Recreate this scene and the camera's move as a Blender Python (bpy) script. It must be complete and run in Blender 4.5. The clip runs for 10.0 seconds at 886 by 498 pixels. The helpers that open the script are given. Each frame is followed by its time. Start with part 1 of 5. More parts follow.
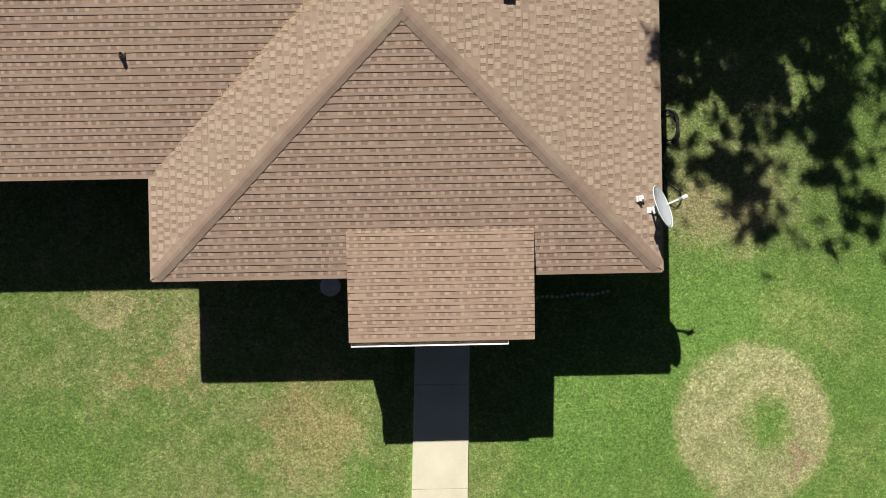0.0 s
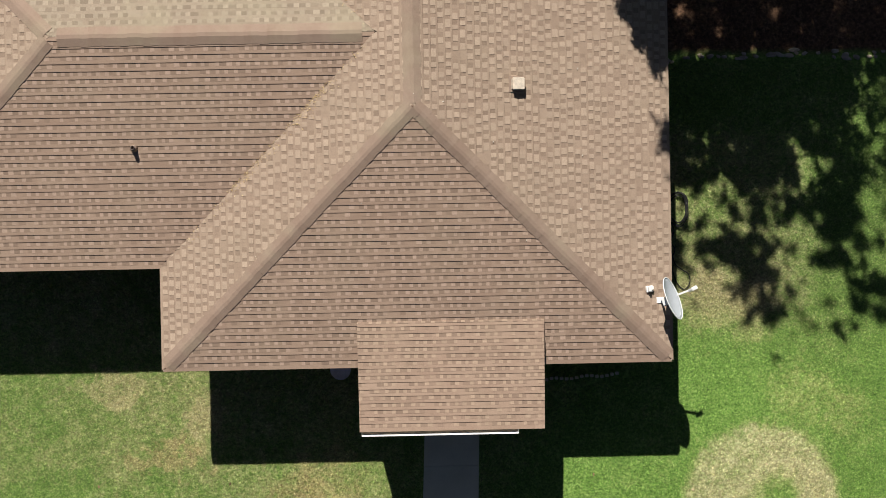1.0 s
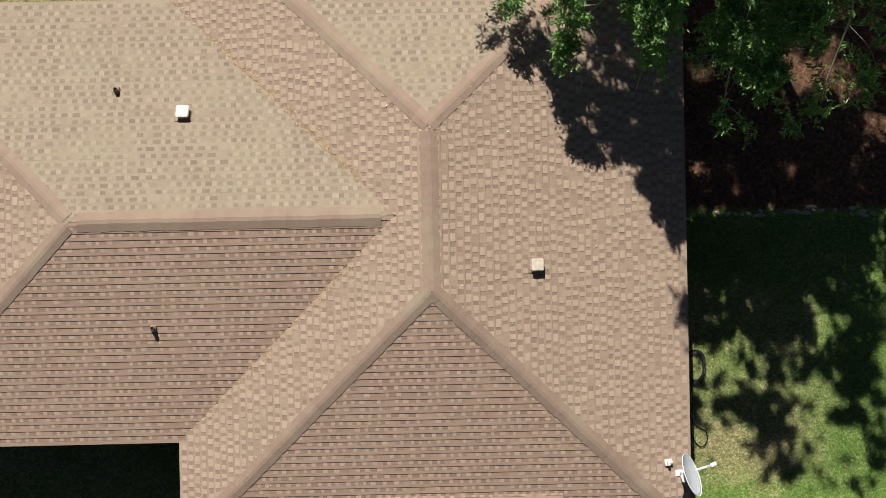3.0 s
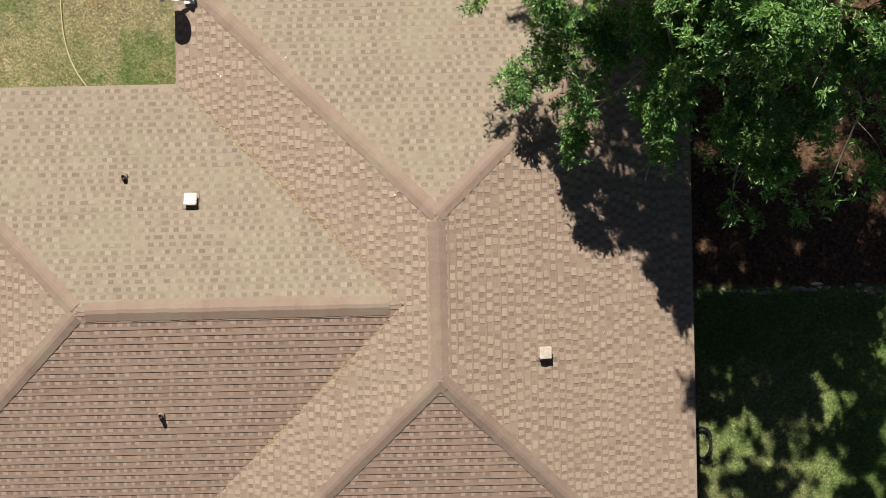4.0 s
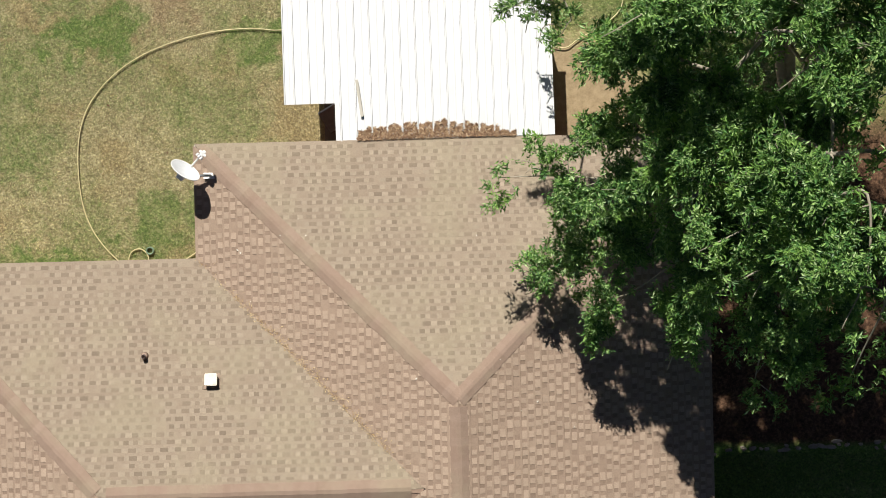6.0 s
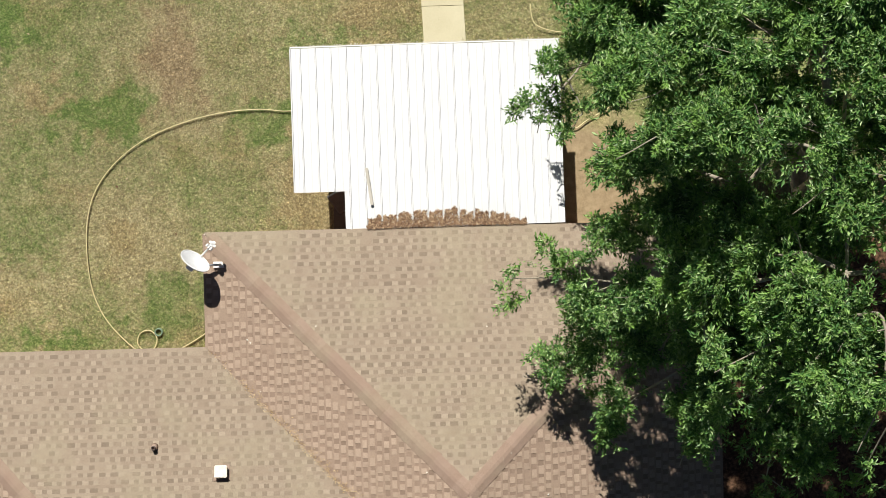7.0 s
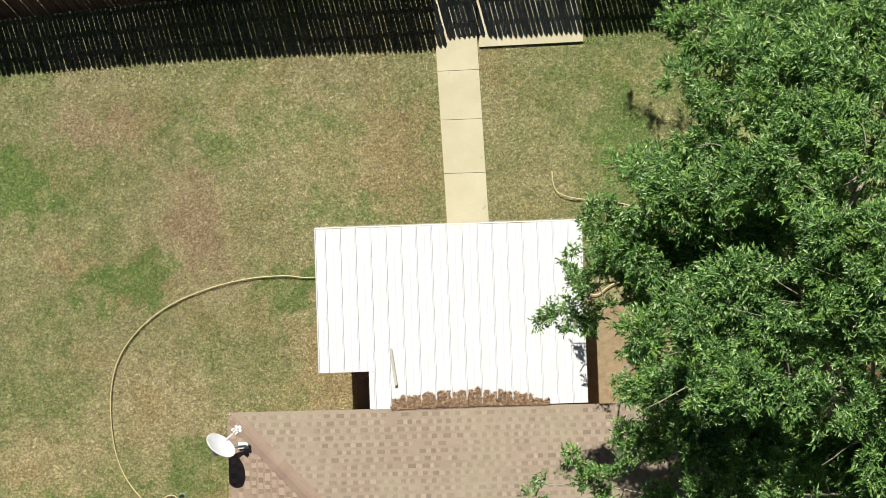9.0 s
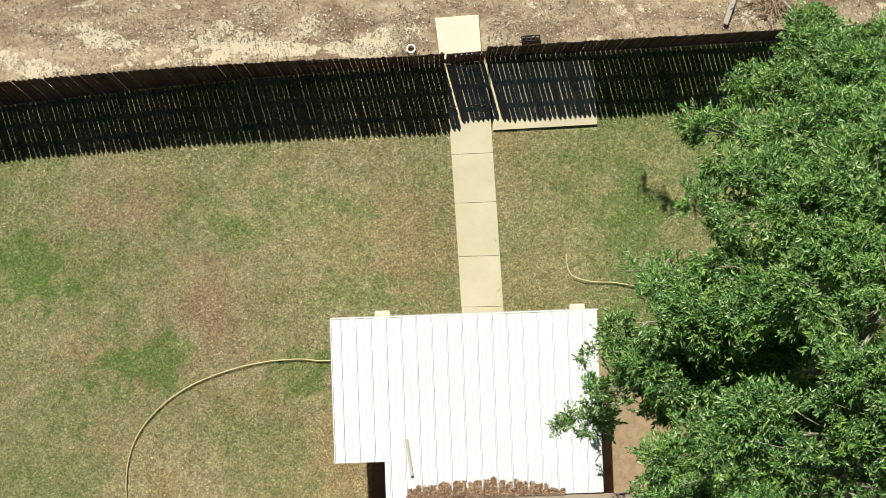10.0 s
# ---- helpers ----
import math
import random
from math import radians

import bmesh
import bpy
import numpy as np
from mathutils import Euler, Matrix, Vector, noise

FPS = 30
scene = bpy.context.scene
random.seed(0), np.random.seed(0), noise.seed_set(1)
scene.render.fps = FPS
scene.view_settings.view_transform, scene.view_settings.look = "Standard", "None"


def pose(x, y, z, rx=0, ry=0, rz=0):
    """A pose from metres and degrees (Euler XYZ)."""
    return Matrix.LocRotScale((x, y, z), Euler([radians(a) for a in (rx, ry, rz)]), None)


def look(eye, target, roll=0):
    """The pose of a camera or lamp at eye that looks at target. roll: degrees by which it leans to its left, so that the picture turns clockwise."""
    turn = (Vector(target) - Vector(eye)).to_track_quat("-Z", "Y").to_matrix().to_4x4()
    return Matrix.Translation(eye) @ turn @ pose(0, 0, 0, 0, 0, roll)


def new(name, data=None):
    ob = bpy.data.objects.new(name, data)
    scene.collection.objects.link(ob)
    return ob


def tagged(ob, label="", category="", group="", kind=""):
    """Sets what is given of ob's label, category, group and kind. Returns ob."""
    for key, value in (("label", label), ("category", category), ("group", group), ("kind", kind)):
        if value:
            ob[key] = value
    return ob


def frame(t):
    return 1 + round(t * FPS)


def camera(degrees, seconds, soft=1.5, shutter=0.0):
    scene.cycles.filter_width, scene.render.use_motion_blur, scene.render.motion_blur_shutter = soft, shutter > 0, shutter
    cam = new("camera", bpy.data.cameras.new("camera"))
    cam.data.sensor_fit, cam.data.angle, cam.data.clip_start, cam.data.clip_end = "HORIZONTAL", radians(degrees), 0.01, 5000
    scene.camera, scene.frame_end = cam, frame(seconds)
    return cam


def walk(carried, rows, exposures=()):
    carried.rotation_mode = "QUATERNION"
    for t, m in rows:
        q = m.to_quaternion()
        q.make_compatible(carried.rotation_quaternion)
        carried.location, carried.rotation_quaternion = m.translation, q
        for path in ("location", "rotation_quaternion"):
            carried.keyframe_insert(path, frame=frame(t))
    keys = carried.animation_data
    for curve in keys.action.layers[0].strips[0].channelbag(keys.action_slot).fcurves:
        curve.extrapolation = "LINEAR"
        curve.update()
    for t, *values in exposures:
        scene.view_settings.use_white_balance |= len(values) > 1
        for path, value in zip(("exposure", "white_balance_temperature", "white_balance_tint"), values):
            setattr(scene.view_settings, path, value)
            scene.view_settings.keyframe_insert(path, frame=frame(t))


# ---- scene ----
cam = camera(38.0, 10.0, soft=0.8)
# seconds, place in metres, yaw, tilt and roll in degrees of a camera that looks straight down
PATH = [
    (0, 5.269, 0.644, 27.210, -0.570, -0.415, -0.789),
    (0.5, 5.180, 1.524, 27.257, -0.574, -0.425, -0.782),
    (1, 5.117, 2.400, 27.286, -0.583, -0.445, -0.710),
    (1.5, 5.080, 3.275, 27.300, -0.629, -0.500, -0.661),
    (2, 5.011, 4.131, 27.290, -0.645, -0.569, -0.543),
    (2.5, 4.939, 4.984, 27.276, -0.690, -0.572, -0.511),
    (4, 4.708, 7.450, 27.274, -0.736, -0.530, -0.619),
    (4.5, 4.599, 8.246, 27.285, -0.814, -0.470, -0.645),
    (5, 4.513, 9.079, 27.267, -0.892, -0.467, -0.682),
    (5.5, 4.424, 9.936, 27.240, -0.902, -0.482, -0.686),
    (7, 4.165, 12.487, 27.128, -0.924, -0.441, -0.697),
    (7.5, 4.075, 13.317, 27.134, -0.880, -0.344, -0.680),
    (8, 3.978, 14.150, 27.165, -0.899, -0.259, -0.656),
    (8.5, 3.902, 15.009, 27.234, -0.891, -0.224, -0.610),
    (9, 3.820, 15.907, 27.258, -0.812, -0.242, -0.546),
    (9.5, 3.718, 16.809, 27.265, -0.874, -0.252, -0.480),
    (10, 3.595, 17.695, 27.290, -0.921, -0.294, -0.437),
]
walk(cam, [(t, pose(x, y, z, 0, 0, yaw) @ pose(0, 0, 0, tilt, 0, 0) @ pose(0, 0, 0, 0, roll, 0)) for t, x, y, z, yaw, tilt, roll in PATH])

# ---- world, sun, exposure ----
SUN_WAY = Vector((-0.245, 0.97, 1.0)).normalized()
world = bpy.data.worlds.new("sky")
scene.world = world
world.use_nodes = True
sky = world.node_tree.nodes.new("ShaderNodeTexSky")
sky.sky_type, sky.sun_disc = "NISHITA", False
sky.altitude, sky.air_density, sky.dust_density, sky.ozone_density = 2500, 0.3, 2.6, 0.2
sky.sun_elevation, sky.sun_rotation = radians(44.8), radians(346.8)
world.node_tree.links.new(sky.outputs[0], world.node_tree.nodes["Background"].inputs[0])
world.node_tree.nodes["Background"].inputs[1].default_value = 0.05
sun = new("sun", bpy.data.lights.new("sun", "SUN"))
sun.data.energy, sun.data.angle, sun.data.color = 5.0, radians(0.53), (1.0, 0.955, 0.88)
sun.matrix_world = look(SUN_WAY * 60, (0, 0, 0))
scene.view_settings.exposure = 0.43


# ---- node helpers ----
class Graph:
    def __init__(self, name, rough=0.85, metal=0.0, spec=0.3):
        self.mat = bpy.data.materials.new(name)
        self.mat.use_nodes = True
        self.nt = self.mat.node_tree
        self.bsdf = self.nt.nodes["Principled BSDF"]
        self.bsdf.inputs["Roughness"].default_value = rough
        self.bsdf.inputs["Metallic"].default_value = metal
        self.bsdf.inputs["Specular IOR Level"].default_value = spec

    def put(self, sock, v):
        if isinstance(v, bpy.types.NodeSocket):
            self.nt.links.new(v, sock)
        elif isinstance(v, tuple) and len(v) == 3 and sock.type == "RGBA":
            sock.default_value = (*v, 1)
        else:
            sock.default_value = v

    def math(self, op, a, b=0.0, c=0.0):
        n = self.nt.nodes.new("ShaderNodeMath")
        n.operation = op
        for i, v in enumerate((a, b, c)):
            self.put(n.inputs[i], v)
        return n.outputs[0]

    def add(self, a, b): return self.math("ADD", a, b)
    def sub(self, a, b): return self.math("SUBTRACT", a, b)
    def mul(self, a, b): return self.math("MULTIPLY", a, b)

    def step(self, v, lo, hi, to0=0.0, to1=1.0):
        n = self.nt.nodes.new("ShaderNodeMapRange")
        n.interpolation_type = "SMOOTHSTEP"
        for i, x in enumerate((v, lo, hi, to0, to1)):
            self.put(n.inputs[i], x)
        return n.outputs[0]

    def pos(self, world_space=True):
        return (self.nt.nodes.new("ShaderNodeNewGeometry").outputs["Position"] if world_space
                else self.nt.nodes.new("ShaderNodeTexCoord").outputs["Object"])

    def island(self):
        return self.nt.nodes.new("ShaderNodeNewGeometry").outputs["Random Per Island"]

    def rand(self):
        return self.nt.nodes.new("ShaderNodeObjectInfo").outputs["Random"]

    def xyz(self, v):
        n = self.nt.nodes.new("ShaderNodeSeparateXYZ")
        self.put(n.inputs[0], v)
        return n.outputs[0], n.outputs[1], n.outputs[2]

    def scaled(self, v, s):
        n = self.nt.nodes.new("ShaderNodeMapping")
        self.put(n.inputs[0], v)
        n.inputs["Scale"].default_value = s
        return n.outputs[0]

    def noise(self, v, scale, detail=3.0, rough=0.55):
        n = self.nt.nodes.new("ShaderNodeTexNoise")
        self.put(n.inputs["Vector"], v)
        n.inputs["Scale"].default_value, n.inputs["Detail"].default_value, n.inputs["Roughness"].default_value = scale, detail, rough
        return n.outputs[0]

    def mix(self, f, a, b, mode="MIX"):
        n = self.nt.nodes.new("ShaderNodeMix")
        n.data_type, n.blend_type = "RGBA", mode
        self.put(n.inputs[0], f)
        self.put(n.inputs[6], a)
        self.put(n.inputs[7], b)
        return n.outputs[2]

    def ramp(self, f, *stops):
        n = self.nt.nodes.new("ShaderNodeValToRGB")
        els = n.color_ramp.elements
        while len(els) < len(stops):
            els.new(0.5)
        for e, (p, c) in zip(els, stops):
            e.position, e.color = p, (*c, 1)
        self.put(n.inputs[0], f)
        return n.outputs[0]

    def bump(self, h, strength=0.4, dist=0.01):
        n = self.nt.nodes.new("ShaderNodeBump")
        n.inputs["Strength"].default_value, n.inputs["Distance"].default_value = strength, dist
        self.put(n.inputs["Height"], h)
        self.put(self.bsdf.inputs["Normal"], n.outputs[0])

    def out(self, colour):
        self.put(self.bsdf.inputs["Base Color"], colour)
        return self.mat


def plain(name, c, rough=0.7, metal=0.0, vary=0.25, scale=6.0, fine=60.0, bump=0.15):
    """A painted, cast or bare surface with stains and grain at two scales."""
    g = Graph(name, rough, metal)
    p = g.pos()
    k = g.add(g.mul(g.noise(p, scale, 4), 0.65), g.mul(g.noise(p, fine, 2), 0.35))
    lo, hi = tuple(x * (1 - vary) for x in c), tuple(min(1, x * (1 + vary)) for x in c)
    g.bump(g.noise(p, fine, 3), bump, 0.004)
    return g.out(g.ramp(k, (0.3, lo), (0.7, hi)))


def shingle_mat(name, tones, by_object=False):
    g = Graph(name, 0.93, 0, 0.15)
    p = g.pos()
    r = g.rand() if by_object else g.island()
    base = g.ramp(r, (0.0, tones[0]), (0.2, tones[1]), (0.5, tones[2]), (0.85, tones[3]), (1.0, tones[4]))
    streak = g.noise(p, 1.0, 4)
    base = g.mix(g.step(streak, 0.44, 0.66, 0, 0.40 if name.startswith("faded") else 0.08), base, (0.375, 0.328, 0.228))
    grain = g.noise(p, 75, 3, 0.75)
    patch = g.noise(p, 9, 3)
    base = g.mix(g.step(patch, 0.4, 0.75, 0.0, 0.16), base, (0.2, 0.14, 0.10))
    base = g.mix(1.0, base, g.ramp(grain, (0.25, (0.66, 0.66, 0.66)), (0.75, (1.06, 1.06, 1.06))), "MULTIPLY")
    g.bump(grain, 0.5, 0.004)
    return g.out(base)


# patches of the lawn: middle, reach both ways, how much drier (+) or greener (-)
BACK_PATCHES = [(-4.8, 17.3, 0.7, 0.7, -0.7), (-2.6, 15.2, 1.1, 0.5, -0.7), (0.7, 18.5, 1.0, 0.5, -0.5), (-0.8, 17.9, 0.6, 0.6, -0.55), (0.8, 15.0, 1.0, 0.5, -0.6), (-3.4, 10.3, 1.1, 0.3, -0.6),
                (-1.2, 11.2, 0.7, 0.7, -0.5), (7.9, 18.2, 0.6, 1.0, -0.5), (-3.8, 15.6, 0.6, 0.3, 0.5), (-3.1, 18.4, 0.8, 0.5, 0.45), (-1.1, 16.3, 0.7, 1.3, 0.5), (3.2, 17.8, 0.8, 1.0, 0.5),
                (1.8, 13.4, 0.7, 1.1, 0.55), (-4.4, 11.5, 1.1, 0.7, 0.5), (-2.0, 12.6, 1.3, 0.8, 0.35), (2.0, 16.6, 1.0, 0.3, -0.4)]
FRONT_PATCHES = [(-3.0, -3.7, 1.6, 1.0, -0.6), (-1.6, -0.7, 0.8, 0.3, 0.6), (-0.5, -2.2, 0.8, 0.3, 0.6), (0.3, -1.5, 0.4, 0.5, 0.5), (2.8, -3.7, 1.1, 0.8, 0.55), (2.5, -2.6, 0.8, 0.4, 0.4),
                 (11.5, 0.9, 1.1, 0.6, 0.5), (11.1, -1.0, 0.7, 0.7, -0.5), (8.8, -3.8, 1.4, 0.7, -0.35), (13.3, -1.1, 1.1, 0.6, 0.35), (14.6, -4.2, 0.5, 1.1, 0.25), (3.9, -4.4, 0.7, 0.5, -0.4)]


def lawn_colour(g, blades):
    """Green and dry patches, the dead ring, the browner back lawn, the bed under the tree and the dirt lane."""
    p = g.pos()
    x, y, z = g.xyz(p)
    warp, warp2 = g.noise(p, 1.3, 4, 0.65), g.noise(g.scaled(p, (1.0, -1.0, 1.0)), 1.7, 4, 0.65)
    big, mid, fine = g.noise(p, 0.42, 3), g.noise(p, 2.2, 4), g.noise(p, 24, 4, 0.8)
    wx, wy = g.add(x, g.mul(g.sub(warp, 0.5), 2.8)), g.add(y, g.mul(g.sub(warp2, 0.5), 2.8))

    def patch(px, py, rx, ry):
        ex, ey = g.mul(g.sub(wx, px), 1 / rx), g.mul(g.sub(wy, py), 1 / ry)
        return g.step(g.add(g.mul(ex, ex), g.mul(ey, ey)), 0.15, 1.9, 1.0, 0.0)

    # the dead ring: green heart off its middle, worn spot on its rim
    dx, dy = g.sub(x, 12.18), g.add(y, 3.32)
    d = g.math("SQRT", g.add(g.mul(dx, dx), g.mul(g.mul(dy, dy), 0.92)))
    d = g.add(d, g.mul(g.sub(warp, 0.5), 0.7))
    hx, hy = g.sub(x, 12.55), g.add(y, 3.30)
    heart = g.add(g.math("SQRT", g.add(g.mul(hx, hx), g.mul(hy, hy))), g.mul(g.sub(warp2, 0.5), 0.9))
    ring = g.mul(g.step(heart, 0.15, 0.72, 0.0, 1.0), g.step(d, 1.50, 1.85, 1.0, 0.0))
    spot = patch(13.10, -4.10, 0.28, 0.30)
    back = g.step(y, 7.5, 10.5)
    dry = g.add(g.mul(g.sub(big, 0.5), 1.8), g.mul(g.sub(mid, 0.5), 0.85))
    west = g.step(x, 4.0, 9.5, 0.34, -0.14)
    dry = g.add(g.add(dry, g.mul(back, 0.56)), g.add(-0.24, west))
    east = g.mul(g.mul(g.step(x, 9.9, 10.3), g.step(x, 11.5, 14.5, 1.0, 0.0)), g.mul(g.step(y, 0.0, 1.3), g.step(y, 4.2, 5.2, 1.0, 0.0)))
    dry = g.sub(dry, g.mul(g.mul(g.step(x, -5.2, -2.0, 1.0, 0.0), back), 0.25))
    dry = g.add(g.add(dry, g.mul(ring, 1.0)), g.mul(east, 0.7))
    for px, py, rx, ry, much in BACK_PATCHES + FRONT_PATCHES:
        dry = g.add(dry, g.mul(patch(px, py, rx, ry), much * 1.15))
    dry = g.add(dry, g.mul(g.sub(g.noise(p, 9, 5, 0.85), 0.5), 3.0))
    dry = g.step(dry, -0.5, 1.2)
    green = g.ramp(g.add(g.mul(mid, 0.12), g.mul(fine, 0.88)), (0.32, (0.045, 0.105, 0.018)), (0.5, (0.14, 0.232, 0.052)), (0.68, (0.29, 0.375, 0.125)))
    straw = g.ramp(g.add(g.mul(mid, 0.12), g.mul(fine, 0.88)), (0.32, (0.15, 0.115, 0.06)), (0.5, (0.355, 0.302, 0.165)), (0.68, (0.66, 0.60, 0.38)))
    rust = g.mul(g.step(g.noise(p, 0.65, 4), 0.5, 0.68, 0, 0.5), back)
    for px, py, rx, ry in ((3.2, 17.8, 0.9, 1.3), (1.8, 13.4, 0.8, 1.2), (-3.8, 15.6, 0.6, 0.4), (2.7, -3.2, 1.1, 1.0), (-0.5, -2.2, 0.8, 0.4)):
        rust = g.math("MAXIMUM", rust, g.mul(patch(px, py, rx, ry), 0.45))
    straw = g.mix(rust, straw, g.mix(1.0, straw, (0.88, 0.75, 0.64), "MULTIPLY"))
    # grey thatch where the lawn has died off
    thatch = g.math("MAXIMUM", g.mul(patch(-1.1, 16.3, 0.6, 1.0), 0.8), g.math("MAXIMUM", g.mul(patch(-3.1, 18.4, 0.8, 0.4), 0.6), spot))
    straw = g.mix(thatch, straw, g.mix(1.0, straw, (0.88, 0.76, 0.82), "MULTIPLY"))
    green = g.mix(back, green, g.mix(1.0, green, (1.02, 0.93, 1.08), "MULTIPLY"))
    # lush, cooler green on the watered front lawn
    front = g.mul(g.step(y, -0.6, 1.4, 1.0, 0.15), g.step(x, 1.0, 9.0, 0.3, 1.0))
    green = g.mix(front, green, g.mix(1.0, green, (1.06, 1.17, 1.04), "MULTIPLY"))
    straw = g.mix(g.mul(front, g.sub(1.0, ring)), straw, g.mix(1.0, straw, (1.06, 1.22, 0.88), "MULTIPLY"))
    straw = g.mix(ring, straw, g.mix(1.0, straw, (1.24, 1.34, 1.30), "MULTIPLY"))
    c = g.mix(g.math("MAXIMUM", dry, spot), green, straw)
    # tufts, and single bleached stalks
    tuft = g.noise(g.scaled(p, (1.0, 1.5, 1.0)), 11, 4, 0.8)
    c = g.mix(1.0, c, g.ramp(tuft, (0.3, (0.62, 0.64, 0.60)), (0.52, (1.0, 1.0, 1.0)), (0.72, (1.38, 1.34, 1.30))), "MULTIPLY")
    if blades:
        return g.mix(1.0, c, g.ramp(g.island(), (0.0, (0.62, 0.62, 0.62)), (0.75, (1.12, 1.12, 1.08)), (1.0, (1.6, 1.6, 1.45))), "MULTIPLY")
    # bare mulch bed under the tree
    bed = g.mul(g.step(g.add(y, g.mul(g.sub(warp, 0.5), 0.3)), 6.2, 6.4), g.step(g.add(x, g.mul(g.sub(warp, 0.5), 0.8)), 8.6, 9.2))
    bed = g.mul(bed, g.step(y, 12.5, 14.5, 1.0, 0.0))
    mulch = g.ramp(g.add(g.mul(g.noise(p, 16, 4), 0.6), g.mul(fine, 0.4)), (0.35, (0.03, 0.019, 0.013)), (0.5, (0.11, 0.062, 0.038)), (0.7, (0.28, 0.165, 0.10)))
    c = g.mix(bed, c, mulch)
    # sandy bare soil beside the patio
    sx = g.add(x, g.mul(g.sub(warp, 0.5), 1.2))
    soil = g.mul(g.mul(g.step(sx, 6.2, 6.5), g.step(sx, 8.6, 9.2, 1.0, 0.0)), g.mul(g.step(y, 12.0, 12.3), g.step(g.add(y, warp), 15.0, 16.0, 1.0, 0.0)))
    sand = g.ramp(g.add(g.mul(g.noise(p, 7, 4), 0.6), g.mul(fine, 0.4)), (0.3, (0.23, 0.172, 0.10)), (0.7, (0.41, 0.318, 0.195)))
    c = g.mix(soil, c, sand)
    # dirt lane behind the fence, pale tracks and dry weeds
    lane = g.step(g.sub(y, g.mul(x, 0.055)), 21.18, 21.32)
    pale = g.noise(g.scaled(p, (0.6, 1.3, 1.0)), 1.5, 5, 0.62)
    dirt = g.ramp(g.add(g.mul(pale, 0.55), g.mul(g.noise(p, 17, 5, 0.8), 0.45)), (0.36, (0.16, 0.115, 0.074)), (0.47, (0.285, 0.22, 0.145)), (0.54, (0.40, 0.33, 0.22)), (0.62, (0.50, 0.425, 0.295)))
    pan = g.add(g.noise(g.scaled(p, (0.55, 1.0, 1.0)), 1.3, 5, 0.6), g.mul(g.sub(g.noise(p, 9, 4, 0.7), 0.5), 0.25))
    off = g.sub(g.sub(y, g.mul(x, 0.055)), 21.18)
    track = g.mul(g.mul(g.step(off, 0.35, 0.55), g.step(off, 0.85, 1.15, 1.0, 0.0)), g.step(x, 2.0, 4.0, 1.0, 0.15))
    pan = g.add(pan, g.sub(g.mul(track, 0.10), 0.035))
    dirt = g.mix(g.step(pan, 0.55, 0.58, 0, 0.85), dirt, (0.64, 0.575, 0.415))
    dirt = g.mix(g.step(g.noise(p, 6.5, 5, 0.75), 0.55, 0.66, 0, 0.65), dirt, (0.15, 0.12, 0.065))
    return g.mix(lane, c, dirt)


def ground_mat():
    g = Graph("ground", 0.95, 0, 0.1)
    c = lawn_colour(g, False)
    p = g.pos()
    g.bump(g.add(g.noise(p, 55, 3, 0.7), g.mul(g.noise(p, 6, 3), 0.6)), 0.42, 0.025)
    return g.out(c)


def blade_mat():
    g = Graph("grass", 0.7, 0, 0.25)
    return g.out(lawn_colour(g, True))


def leaf_mat():
    g = Graph("leaf", 0.42, 0, 0.35)
    c = g.ramp(g.island(), (0.0, (0.0392, 0.112, 0.0306)), (0.4, (0.0896, 0.209, 0.0567)), (0.66, (0.175, 0.315, 0.078)), (0.86, (0.29, 0.46, 0.14)), (1.0, (0.50, 0.64, 0.34)))
    c = g.mix(g.step(g.noise(g.pos(), 2.6, 3), 0.5, 0.7, 0, 0.6), c, (0.27, 0.46, 0.09))
    tr = g.nt.nodes.new("ShaderNodeBsdfTranslucent")
    g.put(tr.inputs[0], g.mix(0.5, c, (0.202, 0.367, 0.0567)))
    add = g.nt.nodes.new("ShaderNodeMixShader")
    add.inputs[0].default_value = 0.22
    g.nt.links.new(g.bsdf.outputs[0], add.inputs[1])
    g.nt.links.new(tr.outputs[0], add.inputs[2])
    g.nt.links.new(add.outputs[0], g.nt.nodes["Material Output"].inputs[0])
    return g.out(c)


def scrap_mat(name, *stops):
    g = Graph(name, 0.9, 0, 0.15)
    return g.out(g.ramp(g.island(), *stops))


def wood_mat(name, dark, light, along=(1, 1, 0.06)):
    g = Graph(name, 0.85, 0, 0.2)
    p = g.scaled(g.pos(False), along)
    k = g.add(g.mul(g.noise(p, 40, 5), 0.6), g.mul(g.rand(), 0.4))
    g.bump(g.noise(p, 60, 3), 0.4, 0.004)
    return g.out(g.ramp(k, (0.25, dark), (0.75, light)))


def concrete_mat(name, lo, hi):
    g = Graph(name, 0.9, 0, 0.2)
    p = g.pos()
    k = g.add(g.mul(g.noise(p, 1.6, 4), 0.6), g.mul(g.noise(p, 45, 3, 0.7), 0.4))
    c = g.ramp(k, (0.32, lo), (0.68, hi))
    spot = g.step(g.noise(p, 5.5, 5, 0.7), 0.66, 0.72, 0, 0.45)
    c = g.mix(spot, c, tuple(v * 0.45 for v in lo))
    g.bump(g.noise(p, 90, 3), 0.3, 0.004)
    return g.out(c)


BASES = [(0.362, 0.254, 0.191), (0.378, 0.267, 0.201), (0.39, 0.277, 0.209), (0.402, 0.287, 0.216), (0.417, 0.3, 0.227)]
SQUARES = [(0.39, 0.284, 0.216), (0.413, 0.301, 0.229), (0.433, 0.315, 0.24), (0.448, 0.326, 0.249), (0.479, 0.349, 0.266)]
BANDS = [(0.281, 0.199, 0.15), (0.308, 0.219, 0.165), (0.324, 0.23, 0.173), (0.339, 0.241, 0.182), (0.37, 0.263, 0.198)]


